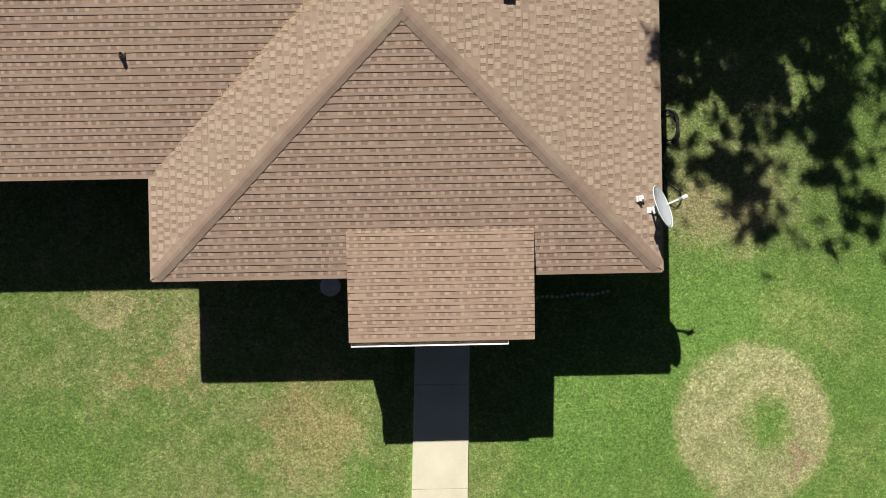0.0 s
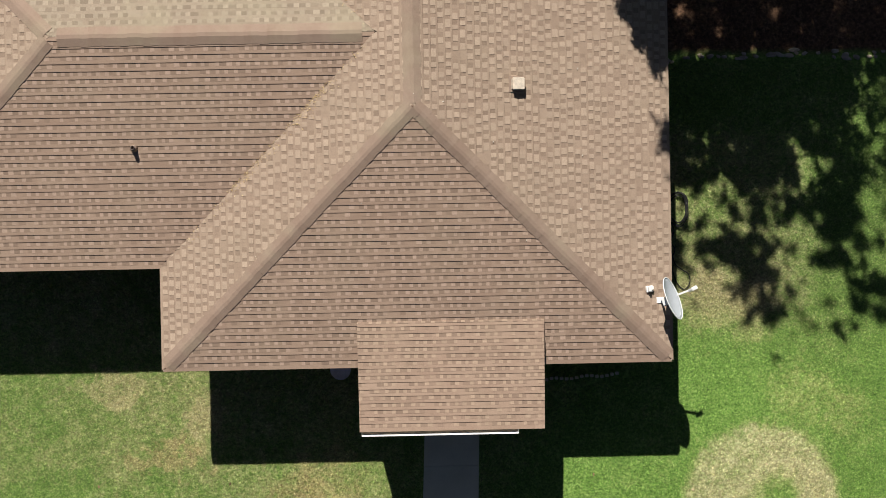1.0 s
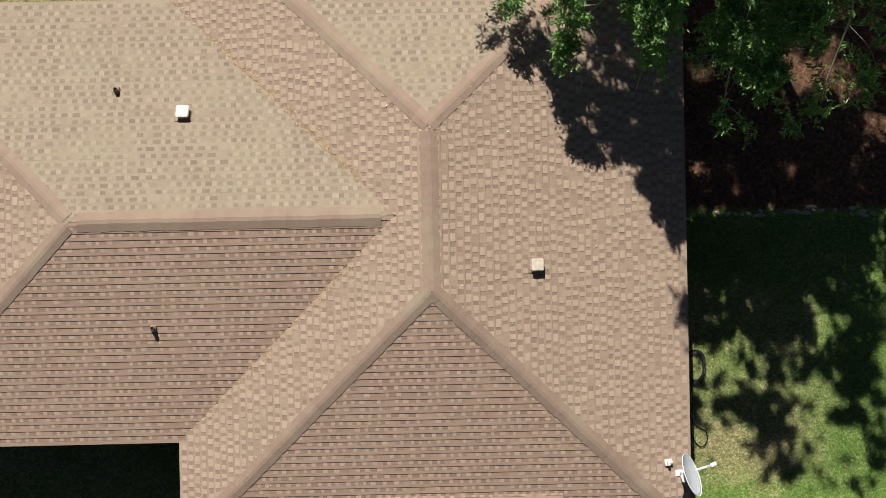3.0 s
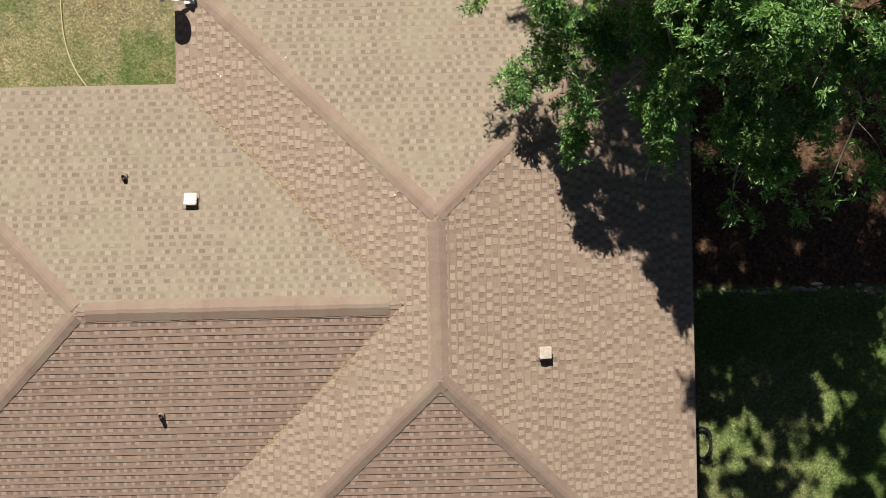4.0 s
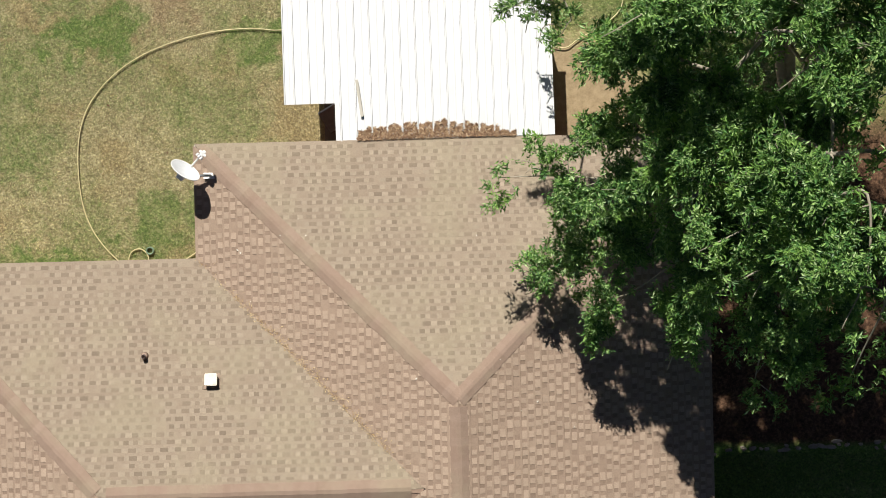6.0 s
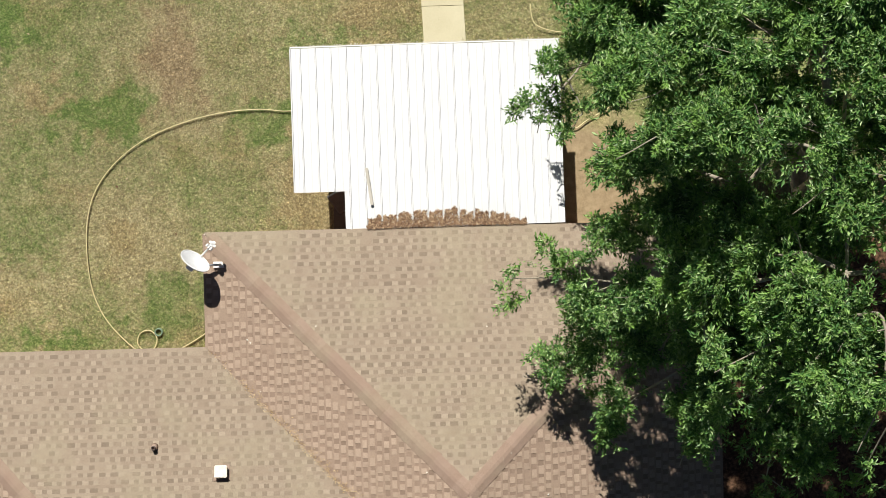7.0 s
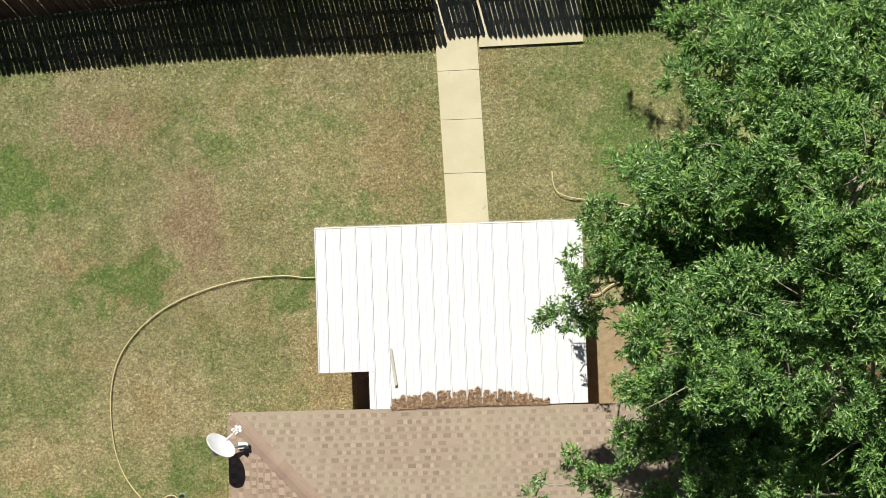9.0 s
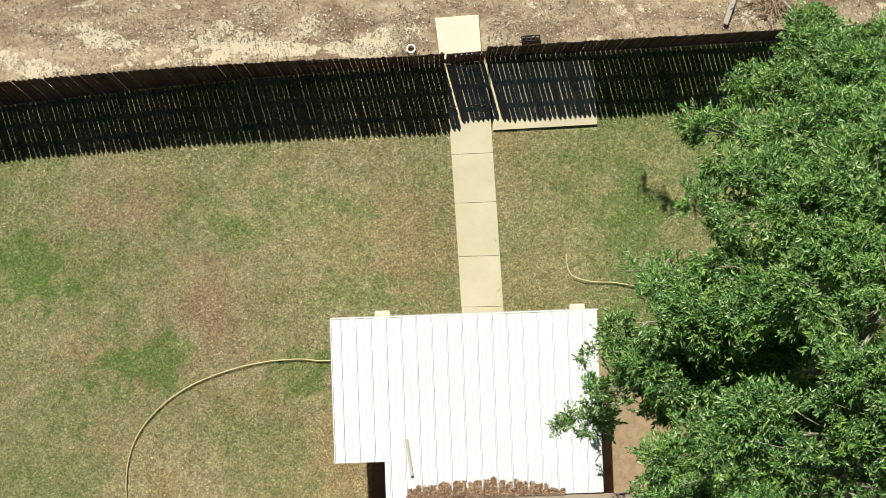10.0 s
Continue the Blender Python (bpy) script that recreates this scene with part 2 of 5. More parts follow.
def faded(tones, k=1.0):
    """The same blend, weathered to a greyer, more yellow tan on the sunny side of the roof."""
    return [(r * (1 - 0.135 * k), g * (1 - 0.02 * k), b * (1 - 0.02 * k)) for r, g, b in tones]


M_SHINGLE = shingle_mat("shingle", BASES)
M_SQUARE = shingle_mat("shingle_tab", [(r * 1.14, g * 1.14, b * 1.16) for r, g, b in SQUARES])
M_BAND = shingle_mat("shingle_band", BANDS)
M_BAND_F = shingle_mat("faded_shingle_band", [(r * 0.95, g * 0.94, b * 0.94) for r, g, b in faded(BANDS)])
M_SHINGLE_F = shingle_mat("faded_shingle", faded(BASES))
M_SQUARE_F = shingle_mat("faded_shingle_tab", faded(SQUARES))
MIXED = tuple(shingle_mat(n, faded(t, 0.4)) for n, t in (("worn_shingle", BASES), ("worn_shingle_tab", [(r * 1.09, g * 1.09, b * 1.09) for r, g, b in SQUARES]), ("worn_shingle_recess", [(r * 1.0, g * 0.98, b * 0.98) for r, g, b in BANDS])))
M_TAB = shingle_mat("porch_shingle", BASES, True)
M_TAB_SQ = shingle_mat("porch_shingle_tab", [(r * 1.04, g * 1.05, b * 1.02) for r, g, b in SQUARES], True)
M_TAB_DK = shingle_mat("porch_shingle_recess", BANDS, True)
M_PIPE = plain("dark_pipe", (0.13, 0.10, 0.09), 0.6)
CAPS = [(0.30, 0.213, 0.164), (0.315, 0.226, 0.174), (0.32, 0.232, 0.179), (0.33, 0.24, 0.186), (0.345, 0.253, 0.197)]
M_CAP = shingle_mat("faded_cap_shingle", CAPS, True)
M_DECK = plain("roof_underlay", (0.10, 0.075, 0.06))
M_FASCIA = plain("fascia_paint", (0.62, 0.56, 0.48), 0.5)
M_WHITE = plain("white_paint", (0.80, 0.80, 0.78), 0.45, 0, 0.06, 3, 40)
M_BRICK = plain("wall_brick", (0.28, 0.13, 0.09), 0.9, 0, 0.35, 14, 80)
M_SILT = plain("gutter_silt", (0.30, 0.25, 0.18), 0.95, 0, 0.4, 9, 50)
M_GROUND = ground_mat()
M_BLADE = blade_mat()
M_WALK = concrete_mat("walk_concrete", (0.48, 0.438, 0.29), (0.59, 0.548, 0.385))
M_WALK_S = concrete_mat("front_concrete", (0.53, 0.495, 0.37), (0.66, 0.62, 0.475))
# patio floor: walk concrete darkened to stand for the shade under the cover
M_PATIO = concrete_mat("shade_toned_concrete", (0.12, 0.095, 0.07), (0.2, 0.16, 0.12))
M_PALE = concrete_mat("pale_concrete", (0.62, 0.565, 0.43), (0.76, 0.71, 0.57))
M_PANEL = plain("white_sheet_metal", (0.66, 0.67, 0.675), 0.5, 0, 0.05, 1.5, 30, 0.05)
M_FLUTE = plain("grimy_sheet_edge", (0.52, 0.49, 0.43), 0.6, 0, 0.3, 9, 40)
M_STEEL = plain("galvanised_steel", (0.55, 0.55, 0.55), 0.4, 0.8, 0.2)
M_DARK = plain("black_rubber", (0.02, 0.02, 0.02), 0.6)
M_DISH_GREY = plain("grey_dish_paint", (0.46, 0.49, 0.53), 0.45, 0, 0.08, 8, 60)
M_DISH = plain("dish_paint", (0.56, 0.575, 0.59), 0.45, 0, 0.08, 8, 60)
M_VENT_TAN = plain("tan_vent_paint", (0.58, 0.50, 0.41), 0.6, 0, 0.3, 12, 60)
M_FLASH = plain("painted_flashing", (0.27, 0.20, 0.155), 0.8)
M_VENT = plain("vent_paint", (0.72, 0.66, 0.55), 0.6, 0, 0.25, 12, 60)
M_PICKET = wood_mat("fence_wood", (0.055, 0.038, 0.027), (0.13, 0.092, 0.066))
M_PLANK = wood_mat("plank_wood", (0.36, 0.34, 0.29), (0.52, 0.49, 0.43), (1, 0.06, 1))
M_HOSE = plain("hose_rubber", (0.62, 0.55, 0.30), 0.5, 0, 0.12)
M_LEAF = leaf_mat()
M_BRANCH = plain("pale_bark", (0.30, 0.27, 0.21), 0.85, 0, 0.25, 10, 60, 0.4)
M_BARK = plain("bark", (0.17, 0.145, 0.11), 0.9, 0, 0.35, 10, 60, 0.6)
M_LITTER = scrap_mat("leaf_litter", (0.0, (0.07, 0.04, 0.025)), (0.5, (0.23, 0.14, 0.085)), (0.82, (0.40, 0.27, 0.165)), (1.0, (0.66, 0.52, 0.34)))
M_STRAW = scrap_mat("dry_needles", (0.0, (0.28, 0.18, 0.08)), (0.5, (0.48, 0.34, 0.16)), (1.0, (0.68, 0.54, 0.30)))
M_STONE = plain("border_stone", (0.36, 0.30, 0.24), 0.9, 0, 0.4, 5, 50, 0.5)
M_TWIG = plain("dead_twig", (0.40, 0.30, 0.20), 0.9)
M_WEED = scrap_mat("dry_weeds", (0.0, (0.10, 0.08, 0.05)), (0.4, (0.25, 0.20, 0.125)), (0.75, (0.40, 0.33, 0.23)), (0.88, (0.60, 0.54, 0.42)), (1.0, (0.82, 0.78, 0.68)))


# ---- mesh helpers ----
def mesh_of(name, verts, faces, mat):
    me = bpy.data.meshes.new(name)
    me.from_pydata([tuple(v) for v in verts], [], [tuple(f) for f in faces])
    me.materials.append(mat)
    me.update()
    return me


def put_under(ob, parent):
    if parent is not None:
        ob.parent = parent
    return ob


def made(name, verts, faces, mat, parent=None, label="", smooth=False):
    me = mesh_of(name, verts, faces, mat)
    if smooth:
        me.shade_smooth()
    return tagged(put_under(new(name, me), parent), label)


def part(name, bm, mat, parent=None, label="", smooth=False):
    me = bpy.data.meshes.new(name)
    bmesh.ops.recalc_face_normals(bm, faces=bm.faces)
    bm.to_mesh(me)
    bm.free()
    me.materials.append(mat)
    if smooth:
        me.shade_smooth()
    return tagged(put_under(new(name, me), parent), label)


def box(bm, x0, x1, y0, y1, z0, z1, bevel=0.0, m=None):
    r = bmesh.ops.create_cube(bm, size=1.0)
    vs = r["verts"]
    bmesh.ops.transform(bm, matrix=Matrix.Translation(((x0 + x1) / 2, (y0 + y1) / 2, (z0 + z1) / 2)) @ Matrix.Diagonal((x1 - x0, y1 - y0, z1 - z0, 1)), verts=vs)
    if bevel:
        es = {e for v in vs for e in v.link_edges}
        vs = [v for v in bmesh.ops.bevel(bm, geom=list(es), offset=bevel, segments=2, affect="EDGES")["verts"]]
    if m is not None:
        bmesh.ops.transform(bm, matrix=m, verts=vs)


def box_part(name, dims, mat, parent=None, label="", bevel=0.0, m=None):
    bm = bmesh.new()
    box(bm, *dims, bevel, m)
    return part(name, bm, mat, parent, label)


def tube_data(points, radii, sides=8):
    """Verts and faces of a tube along points."""
    pts = [Vector(p) for p in points]
    if not hasattr(radii, "__len__"):
        radii = [radii] * len(pts)
    vs, fs = [], []
    for i, p in enumerate(pts):
        d = (pts[min(i + 1, len(pts) - 1)] - pts[max(i - 1, 0)]).normalized()
        a = d.cross(Vector((0, 0, 1)))
        a = a.normalized() if a.length > 0.05 else Vector((1, 0, 0))
        b = d.cross(a)
        for k in range(sides):
            w = 2 * math.pi * k / sides
            vs.append(p + radii[i] * (math.cos(w) * a + math.sin(w) * b))
    for i in range(len(pts) - 1):
        for k in range(sides):
            k2 = (k + 1) % sides
            fs.append((i * sides + k, i * sides + k2, (i + 1) * sides + k2, (i + 1) * sides + k))
    fs.append(tuple(range(sides))[::-1])
    fs.append(tuple((len(pts) - 1) * sides + k for k in range(sides)))
    return vs, fs


def tube(name, points, radii, mat, parent=None, label="", sides=8):
    vs, fs = tube_data(points, radii, sides)
    return made(name, vs, fs, mat, parent, label, True)


def glide(points, n=8):
    """A smooth line through the given points."""
    p = [Vector(q) for q in points]
    p = [2 * p[0] - p[1]] + p + [2 * p[-1] - p[-2]]
    out = []
    for i in range(1, len(p) - 2):
        for k in range(n):
            t = k / n
            a, b, c, d = p[i - 1:i + 3]
            out.append(0.5 * (2 * b + (c - a) * t + (2 * a - 5 * b + 4 * c - d) * t * t + (3 * b - a - 3 * c + d) * t ** 3))
    return out + [p[-2]]


def thing(name, label, category, at=(0, 0, 0), turn=0.0, group=""):
    ob = new(name)
    ob.matrix_basis = pose(*at, 0, 0, turn)
    return tagged(ob, label, category, group)


# ---- ground ----
def ground():
    xs = np.concatenate([[-900, -300, -90, -40], np.arange(-22, 31, 1.0), [50, 110, 320, 900]])
    ys = np.concatenate([[-900, -300, -90, -40], np.arange(-20, 41, 1.0), [60, 110, 320, 900]])
    vs = [(x, y, 0.02 * (noise.noise((x * 0.3, y * 0.3, 0)) - 0.5) - 0.02 if abs(x) < 40 and abs(y) < 45 else -0.02) for y in ys for x in xs]
    w = len(xs)
    fs = [(j * w + i, j * w + i + 1, (j + 1) * w + i + 1, (j + 1) * w + i) for j in range(len(ys) - 1) for i in range(w - 1)]
    tagged(made("ground", vs, fs, M_GROUND), "mown lawn with green and dry patches, bare soil and a dirt lane", "ground", kind="structure")


ground()


def slab(name, label, corners, joints, mat, top=0.03, kind="structure"):
    """A concrete path: corners sw, se, ne, nw; joints are shares of its length; each bay is a piece of its own."""
    root = tagged(new(name), label, "pavement", kind=kind)
    sw, se, ne, nw = [Vector((*c, 0)) for c in corners]
    cuts = [0.0, *joints, 1.0]
    for a, b in zip(cuts, cuts[1:]):
        length = (nw - sw).length
        g = 0.0035 / length
        a2, b2 = a + (g if a > 0 else 0), b - (g if b < 1 else 0)
        q = [sw.lerp(nw, a2), se.lerp(ne, a2), se.lerp(ne, b2), sw.lerp(nw, b2)]
        bm = bmesh.new()
        lo = [bm.verts.new((v.x, v.y, -0.10)) for v in q]
        hi = [bm.verts.new((v.x, v.y, top + random.uniform(-0.003, 0.003))) for v in q]
        bm.faces.new(hi)
        bm.faces.new(lo[::-1])
        for i in range(4):
            bm.faces.new((lo[i], lo[(i + 1) % 4], hi[(i + 1) % 4], hi[i]))
        bmesh.ops.bevel(bm, geom=[e for e in bm.edges if e.verts[0] in hi and e.verts[1] in hi], offset=0.004, segments=1, affect="EDGES")
        part("bay", bm, mat, root)
    return root


slab("pavement_front", "straight pale concrete front walk leading to the porch", [(4.80, -8.9), (6.02, -8.9), (6.22, -0.2), (5.07, -0.2)],
     [0.16, 0.325, 0.49, 0.745, 0.9], M_WALK_S)
slab("pavement_back", "narrow buff concrete path from patio to gate", [(4.25, 14.8), (5.14, 14.8), (4.80, 21.46), (3.92, 21.42)],
     [0.06, 0.228, 0.39, 0.561, 0.717, 0.87], M_WALK)
slab("pavement_lane", "pale concrete pad outside the garden gate", [(3.80, 21.56), (4.69, 21.60), (4.63, 22.50), (3.71, 22.44)], [], M_PALE, 0.04)
slab("pavement_bin", "concrete strip against the inside of the fence", [(4.905, 20.05), (7.11, 20.14), (7.05, 21.5), (4.86, 21.46)], [], M_WALK, 0.03)
# this slab's dark colour carries the shade of the metal cover
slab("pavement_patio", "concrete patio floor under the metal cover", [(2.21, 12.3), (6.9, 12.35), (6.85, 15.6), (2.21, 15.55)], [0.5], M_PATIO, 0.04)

# ---- the house ----
house = thing("house", "single-storey brick house with brown laminated shingle hip roof", "house", (0, 0, 0), 0.516)
EAVE, PITCH = 2.27, 0.332
XW, XE, YS, YN = -0.03, 9.87, -0.10, 12.66
XR, RS, RN = 4.92, 4.80, 7.82
WS, WN, WX, WR = 1.90, 10.45, -5.97, 6.17
RIDGE, WRIDGE = EAVE + PITCH * 4.95, EAVE + PITCH * 4.29
WRX = WX + 4.29
MEET = XW + 4.29
PX0, PX1, PY0, PY1, PZ0, PZ1 = 3.775, 7.345, -1.348, 0.78, 2.31, 2.575
STEP = 0.1355


def deck(name, ring, label=""):
    """A roof slope's boards: the ring's corners, 9 cm thick."""
    vs = [Vector(p) - Vector((0, 0, 0.012)) for p in ring] + [Vector(p) - Vector((0, 0, 0.10)) for p in ring]
    n = len(ring)
    fs = [tuple(range(n)), tuple(range(2 * n - 1, n - 1, -1))] + [(i, n + i, n + (i + 1) % n, (i + 1) % n) for i in range(n)]
    return made(name, vs, fs, M_DECK, house, label)


def course_pieces(spans, length, rng, lie, wide, narrow, plain_run, lift):
    """The pieces of a slope, course by course: 0 full shingles, and on them the blend of 1 light and 2 dark tabs.
    lie: from where to where up its course a tab reaches; plain_run: how often a stretch has no tabs; lift: how far a light tab stands proud.
    Each: kind, foot and head up the slope, foot and head ends along the eave, thickness at foot and head."""
    s = 0.0
    while s < length - 0.02:
        for layer in (0, 1):
            low, high = (STEP * lie[0], STEP * (lie[1] - rng.uniform(0, 0.07))) if layer else (0, STEP + 0.025)
            s1, s2 = min(s + low, length), min(s + high, length)
            if s2 - s1 < 0.01:
                continue
            for (a0, b0), (a1, b1) in zip(spans(s1), spans(s2)):
                x, kind = min(a0, a1) - rng.uniform(0, 0.3 if layer else 0.9), layer
                while x < max(b0, b1):
                    w = (rng.uniform(0.9, 1.0), rng.choice(wide), rng.choice(narrow))[kind]
                    f0, f1 = max(x, a0), min(x + w, b0)
                    h0, h1 = max(x, a1), min(x + w, b1)
                    if f1 - f0 > 0.004 or h1 - h0 > 0.004:
                        t = rng.uniform(0.0145, 0.0168)
                        foot, head = (t - (t - 0.001) * q / (STEP + 0.025) for q in (low, high))
                        up = (0, lift, 0.0012)[kind]
                        yield kind, s1, s2, f0, max(f1, f0), h0, max(h1, h0), foot + up, head + min(up, 0.005)
                    x += w
                    if layer:
                        kind = 3 - kind
                        if rng.random() < plain_run:
                            x += rng.uniform(0.05, 0.25)
        s += STEP


def shingles(name, parent, origin, along, up, rise, length, spans, seed, mats, blend):
    """All pieces of one slope as real wedges. origin: a point on the eave; along and up: ways in plan; rise: height per metre."""
    o, a, u = Vector(origin), Vector(along), Vector((up[0], up[1], rise))
    n = a.cross(u).normalized()
    n = n if n.z > 0 else -n
    vs, fs, which = [], [], []
    for kind, s, s2, f0, f1, h0, h1, t, t2 in course_pieces(spans, length, random.Random(seed), **blend):
        k = len(vs)
        foot, head = o + u * (s - (0.02 if s == 0 else 0)), o + u * s2
        foot = foot - u * (0, 0.003, 0.0015)[kind]
        vs += [foot + a * f0 + n * t, foot + a * f1 + n * t, head + a * h1 + n * t2, head + a * h0 + n * t2,
               foot + a * f0 - n * 0.008, foot + a * f1 - n * 0.008, head + a * h1 - n * 0.008, head + a * h0 - n * 0.008]
        fs += [(k, k + 1, k + 2, k + 3), (k, k + 4, k + 5, k + 1), (k + 1, k + 5, k + 6, k + 2), (k + 3, k + 7, k + 4, k), (k + 2, k + 6, k + 7, k + 3)]
        which += [kind] * 5
    ob = made(name, vs, fs, mats[0], parent)
    ob.data.materials.append(mats[1])
    ob.data.materials.append(mats[2])
    ob.data.polygons.foreach_set("material_index", which)
    return tagged(ob, kind="stuff")


def span_south(s): return [(XW + s * 4.95 / 4.90, XE - s * 4.95 / 4.90)]
def span_north(s): return [(XW + s * 4.95 / 4.84, XE - s * 4.95 / 4.84)]
def span_east(s): return [(YS + s * 4.90 / 4.95, YN - s * 4.84 / 4.95)]


def span_west(s):
    lo, hi = YS + s * 4.90 / 4.95, YN - s * 4.84 / 4.95
    if s < 4.29:
        return [(lo, WS + s * (WR - WS) / 4.29), (WN - s * (WN - WR) / 4.29, hi)]
    return [(lo, WR), (WR, hi)]


def span_wing_s(s): return [(WX + s, XW + s * 4.29 / (WR - WS))]
def span_wing_n(s): return [(WX + s, XW + s * 4.29 / (WN - WR))]
def span_wing_w(s): return [(WS + s * 0.995, WN - s * 1.005)]


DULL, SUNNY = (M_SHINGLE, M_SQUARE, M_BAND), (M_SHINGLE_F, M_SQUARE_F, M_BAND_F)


# how the tabs of the blend show: facing the sun, turned from it, and on the slopes that it grazes
SUN_BLEND = dict(lie=(0.42, 1.0), wide=(0.08, 0.09, 0.10, 0.12), narrow=(0.09, 0.10, 0.12, 0.15), plain_run=0.07, lift=0.003)
SHADE_BLEND = dict(lie=(0.44, 1.0), wide=(0.06, 0.07, 0.08, 0.10), narrow=(0.08, 0.09, 0.11, 0.14), plain_run=0.12, lift=0.002)
SIDE_BLEND = dict(lie=(0.28, 0.98), wide=(0.085, 0.095, 0.105, 0.12, 0.15), narrow=(0.06, 0.07, 0.08, 0.10), plain_run=0.06, lift=0.0075)


def roof():
    sw, se, ne, nw = (XW, YS, EAVE), (XE, YS, EAVE), (XE, YN, EAVE), (XW, YN, EAVE)
    a, b = (XR, RS, RIDGE), (XR, RN, RIDGE)
    v, i1, i2 = (MEET, WR, WRIDGE), (XW, WS, EAVE), (XW, WN, EAVE)
    w, c1, c2 = (WRX, WR, WRIDGE), (WX, WS, EAVE), (WX, WN, EAVE)
    south = deck("roof_slope", [sw, se, a])
    east = deck("roof_slope", [se, ne, b, a])
    north = deck("roof_slope", [ne, nw, b])
    west = deck("roof_slope", [sw, a, b, nw, i2, v, i1])
    wing_s = deck("roof_slope", [c1, i1, v, w])
    wing_n = deck("roof_slope", [i2, c2, w, v])
    wing_w = deck("roof_slope", [c2, c1, w])
    shingles("shingle_field", south, (0, YS, EAVE), (1, 0, 0), (0, 1), (RIDGE - EAVE) / 4.90, 4.90, span_south, 1, DULL, SHADE_BLEND)
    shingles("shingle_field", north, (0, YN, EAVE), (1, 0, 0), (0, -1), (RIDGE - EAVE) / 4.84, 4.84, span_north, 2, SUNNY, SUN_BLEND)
    shingles("shingle_field", east, (XE, 0, EAVE), (0, 1, 0), (-1, 0), PITCH, 4.95, span_east, 3, MIXED, SIDE_BLEND)
    shingles("shingle_field", west, (XW, 0, EAVE), (0, 1, 0), (1, 0), PITCH, 4.95, span_west, 4, MIXED, SIDE_BLEND)
    shingles("shingle_field", wing_s, (0, WS, EAVE), (1, 0, 0), (0, 1), (WRIDGE - EAVE) / (WR - WS), WR - WS, span_wing_s, 5, DULL, SHADE_BLEND)
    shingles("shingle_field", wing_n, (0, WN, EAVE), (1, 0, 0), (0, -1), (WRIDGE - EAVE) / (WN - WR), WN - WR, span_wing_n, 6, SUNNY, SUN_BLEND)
    shingles("shingle_field", wing_w, (WX, 0, EAVE), (0, 1, 0), (1, 0), PITCH, 4.29, span_wing_w, 7, MIXED, SIDE_BLEND)


roof()


def cap_row(name, p0, p1, drop, half, seed, label=""):
    """Folded cap shingles from p0 up to p1, each a piece that laps the one below."""
    p0, p1 = Vector(p0), Vector(p1)
    d = (p1 - p0).normalized()
    y = Vector((0, 0, 1)).cross(d).normalized()
    z = d.cross(y)
    top = [p0 + d * 0.14 + z * 0.0, p1 + z * 0.0]
    side = [(-y * half * 0.9) - z * (drop * half * 0.9 + 0.02), y * half * 0.9 - z * (drop * half * 0.9 + 0.02)]
    row = made(name, [top[0], top[1], top[0] + side[0], top[1] + side[0], top[0] + side[1], top[1] + side[1]],
               [(0, 1, 3, 2), (1, 0, 4, 5)], M_DECK, house, label)
    step, rng = 0.142, random.Random(seed)
    vs = []
    for x, t in ((0, 0.0085), (0.175, 0.004)):
        for lift in (0, -0.012):
            for q, up in ((-half, 0), (-half * 0.2, 0.004), (half * 0.2, 0.004), (half, 0)):
                vs.append((x, q, t + lift - drop * abs(q) + up))
    fs = []
    for k in range(3):
        fs += [(k, k + 1, 8 + k + 1, 8 + k), (k, 4 + k, 5 + k, k + 1)]
    fs += [(0, 8, 12, 4), (3, 7, 15, 11)]
    me = mesh_of("cap", vs, fs, M_CAP)
    n = int(((p1 - p0).length - 0.15) / step)
    for i in range(n):
        ob = put_under(new("cap", me), row)
        rot = Matrix((d, y, z)).transposed().to_4x4()
        ob.matrix_basis = Matrix.Translation(p0 + d * (i * step + 0.13) + z * 0.0145) @ rot @ pose(0, rng.uniform(-0.006, 0.006), 0, 0, 0, rng.uniform(-1.2, 1.2))
    return row


def caps():
    sw, se, ne, nw = (XW, YS, EAVE), (XE, YS, EAVE), (XE, YN, EAVE), (XW, YN, EAVE)
    a, b = (XR, RS, RIDGE), (XR, RN, RIDGE)
    for i, (p, q) in enumerate(((sw, a), (se, a), (ne, b), (nw, b), ((WX, WS, EAVE), (WRX, WR, WRIDGE)), ((WX, WN, EAVE), (WRX, WR, WRIDGE)))):
        cap_row("hip_cap_row", p, q, 0.225, 0.155, 20 + i, "overlapping brown hip cap shingles")
    cap_row("ridge_cap_row", b, a, PITCH, 0.165, 31, "overlapping brown ridge cap shingles")
    cap_row("ridge_cap_row", (WRX, WR, WRIDGE), (MEET - 0.12, WR, WRIDGE), PITCH, 0.18, 32, "overlapping brown ridge cap shingles")


caps()


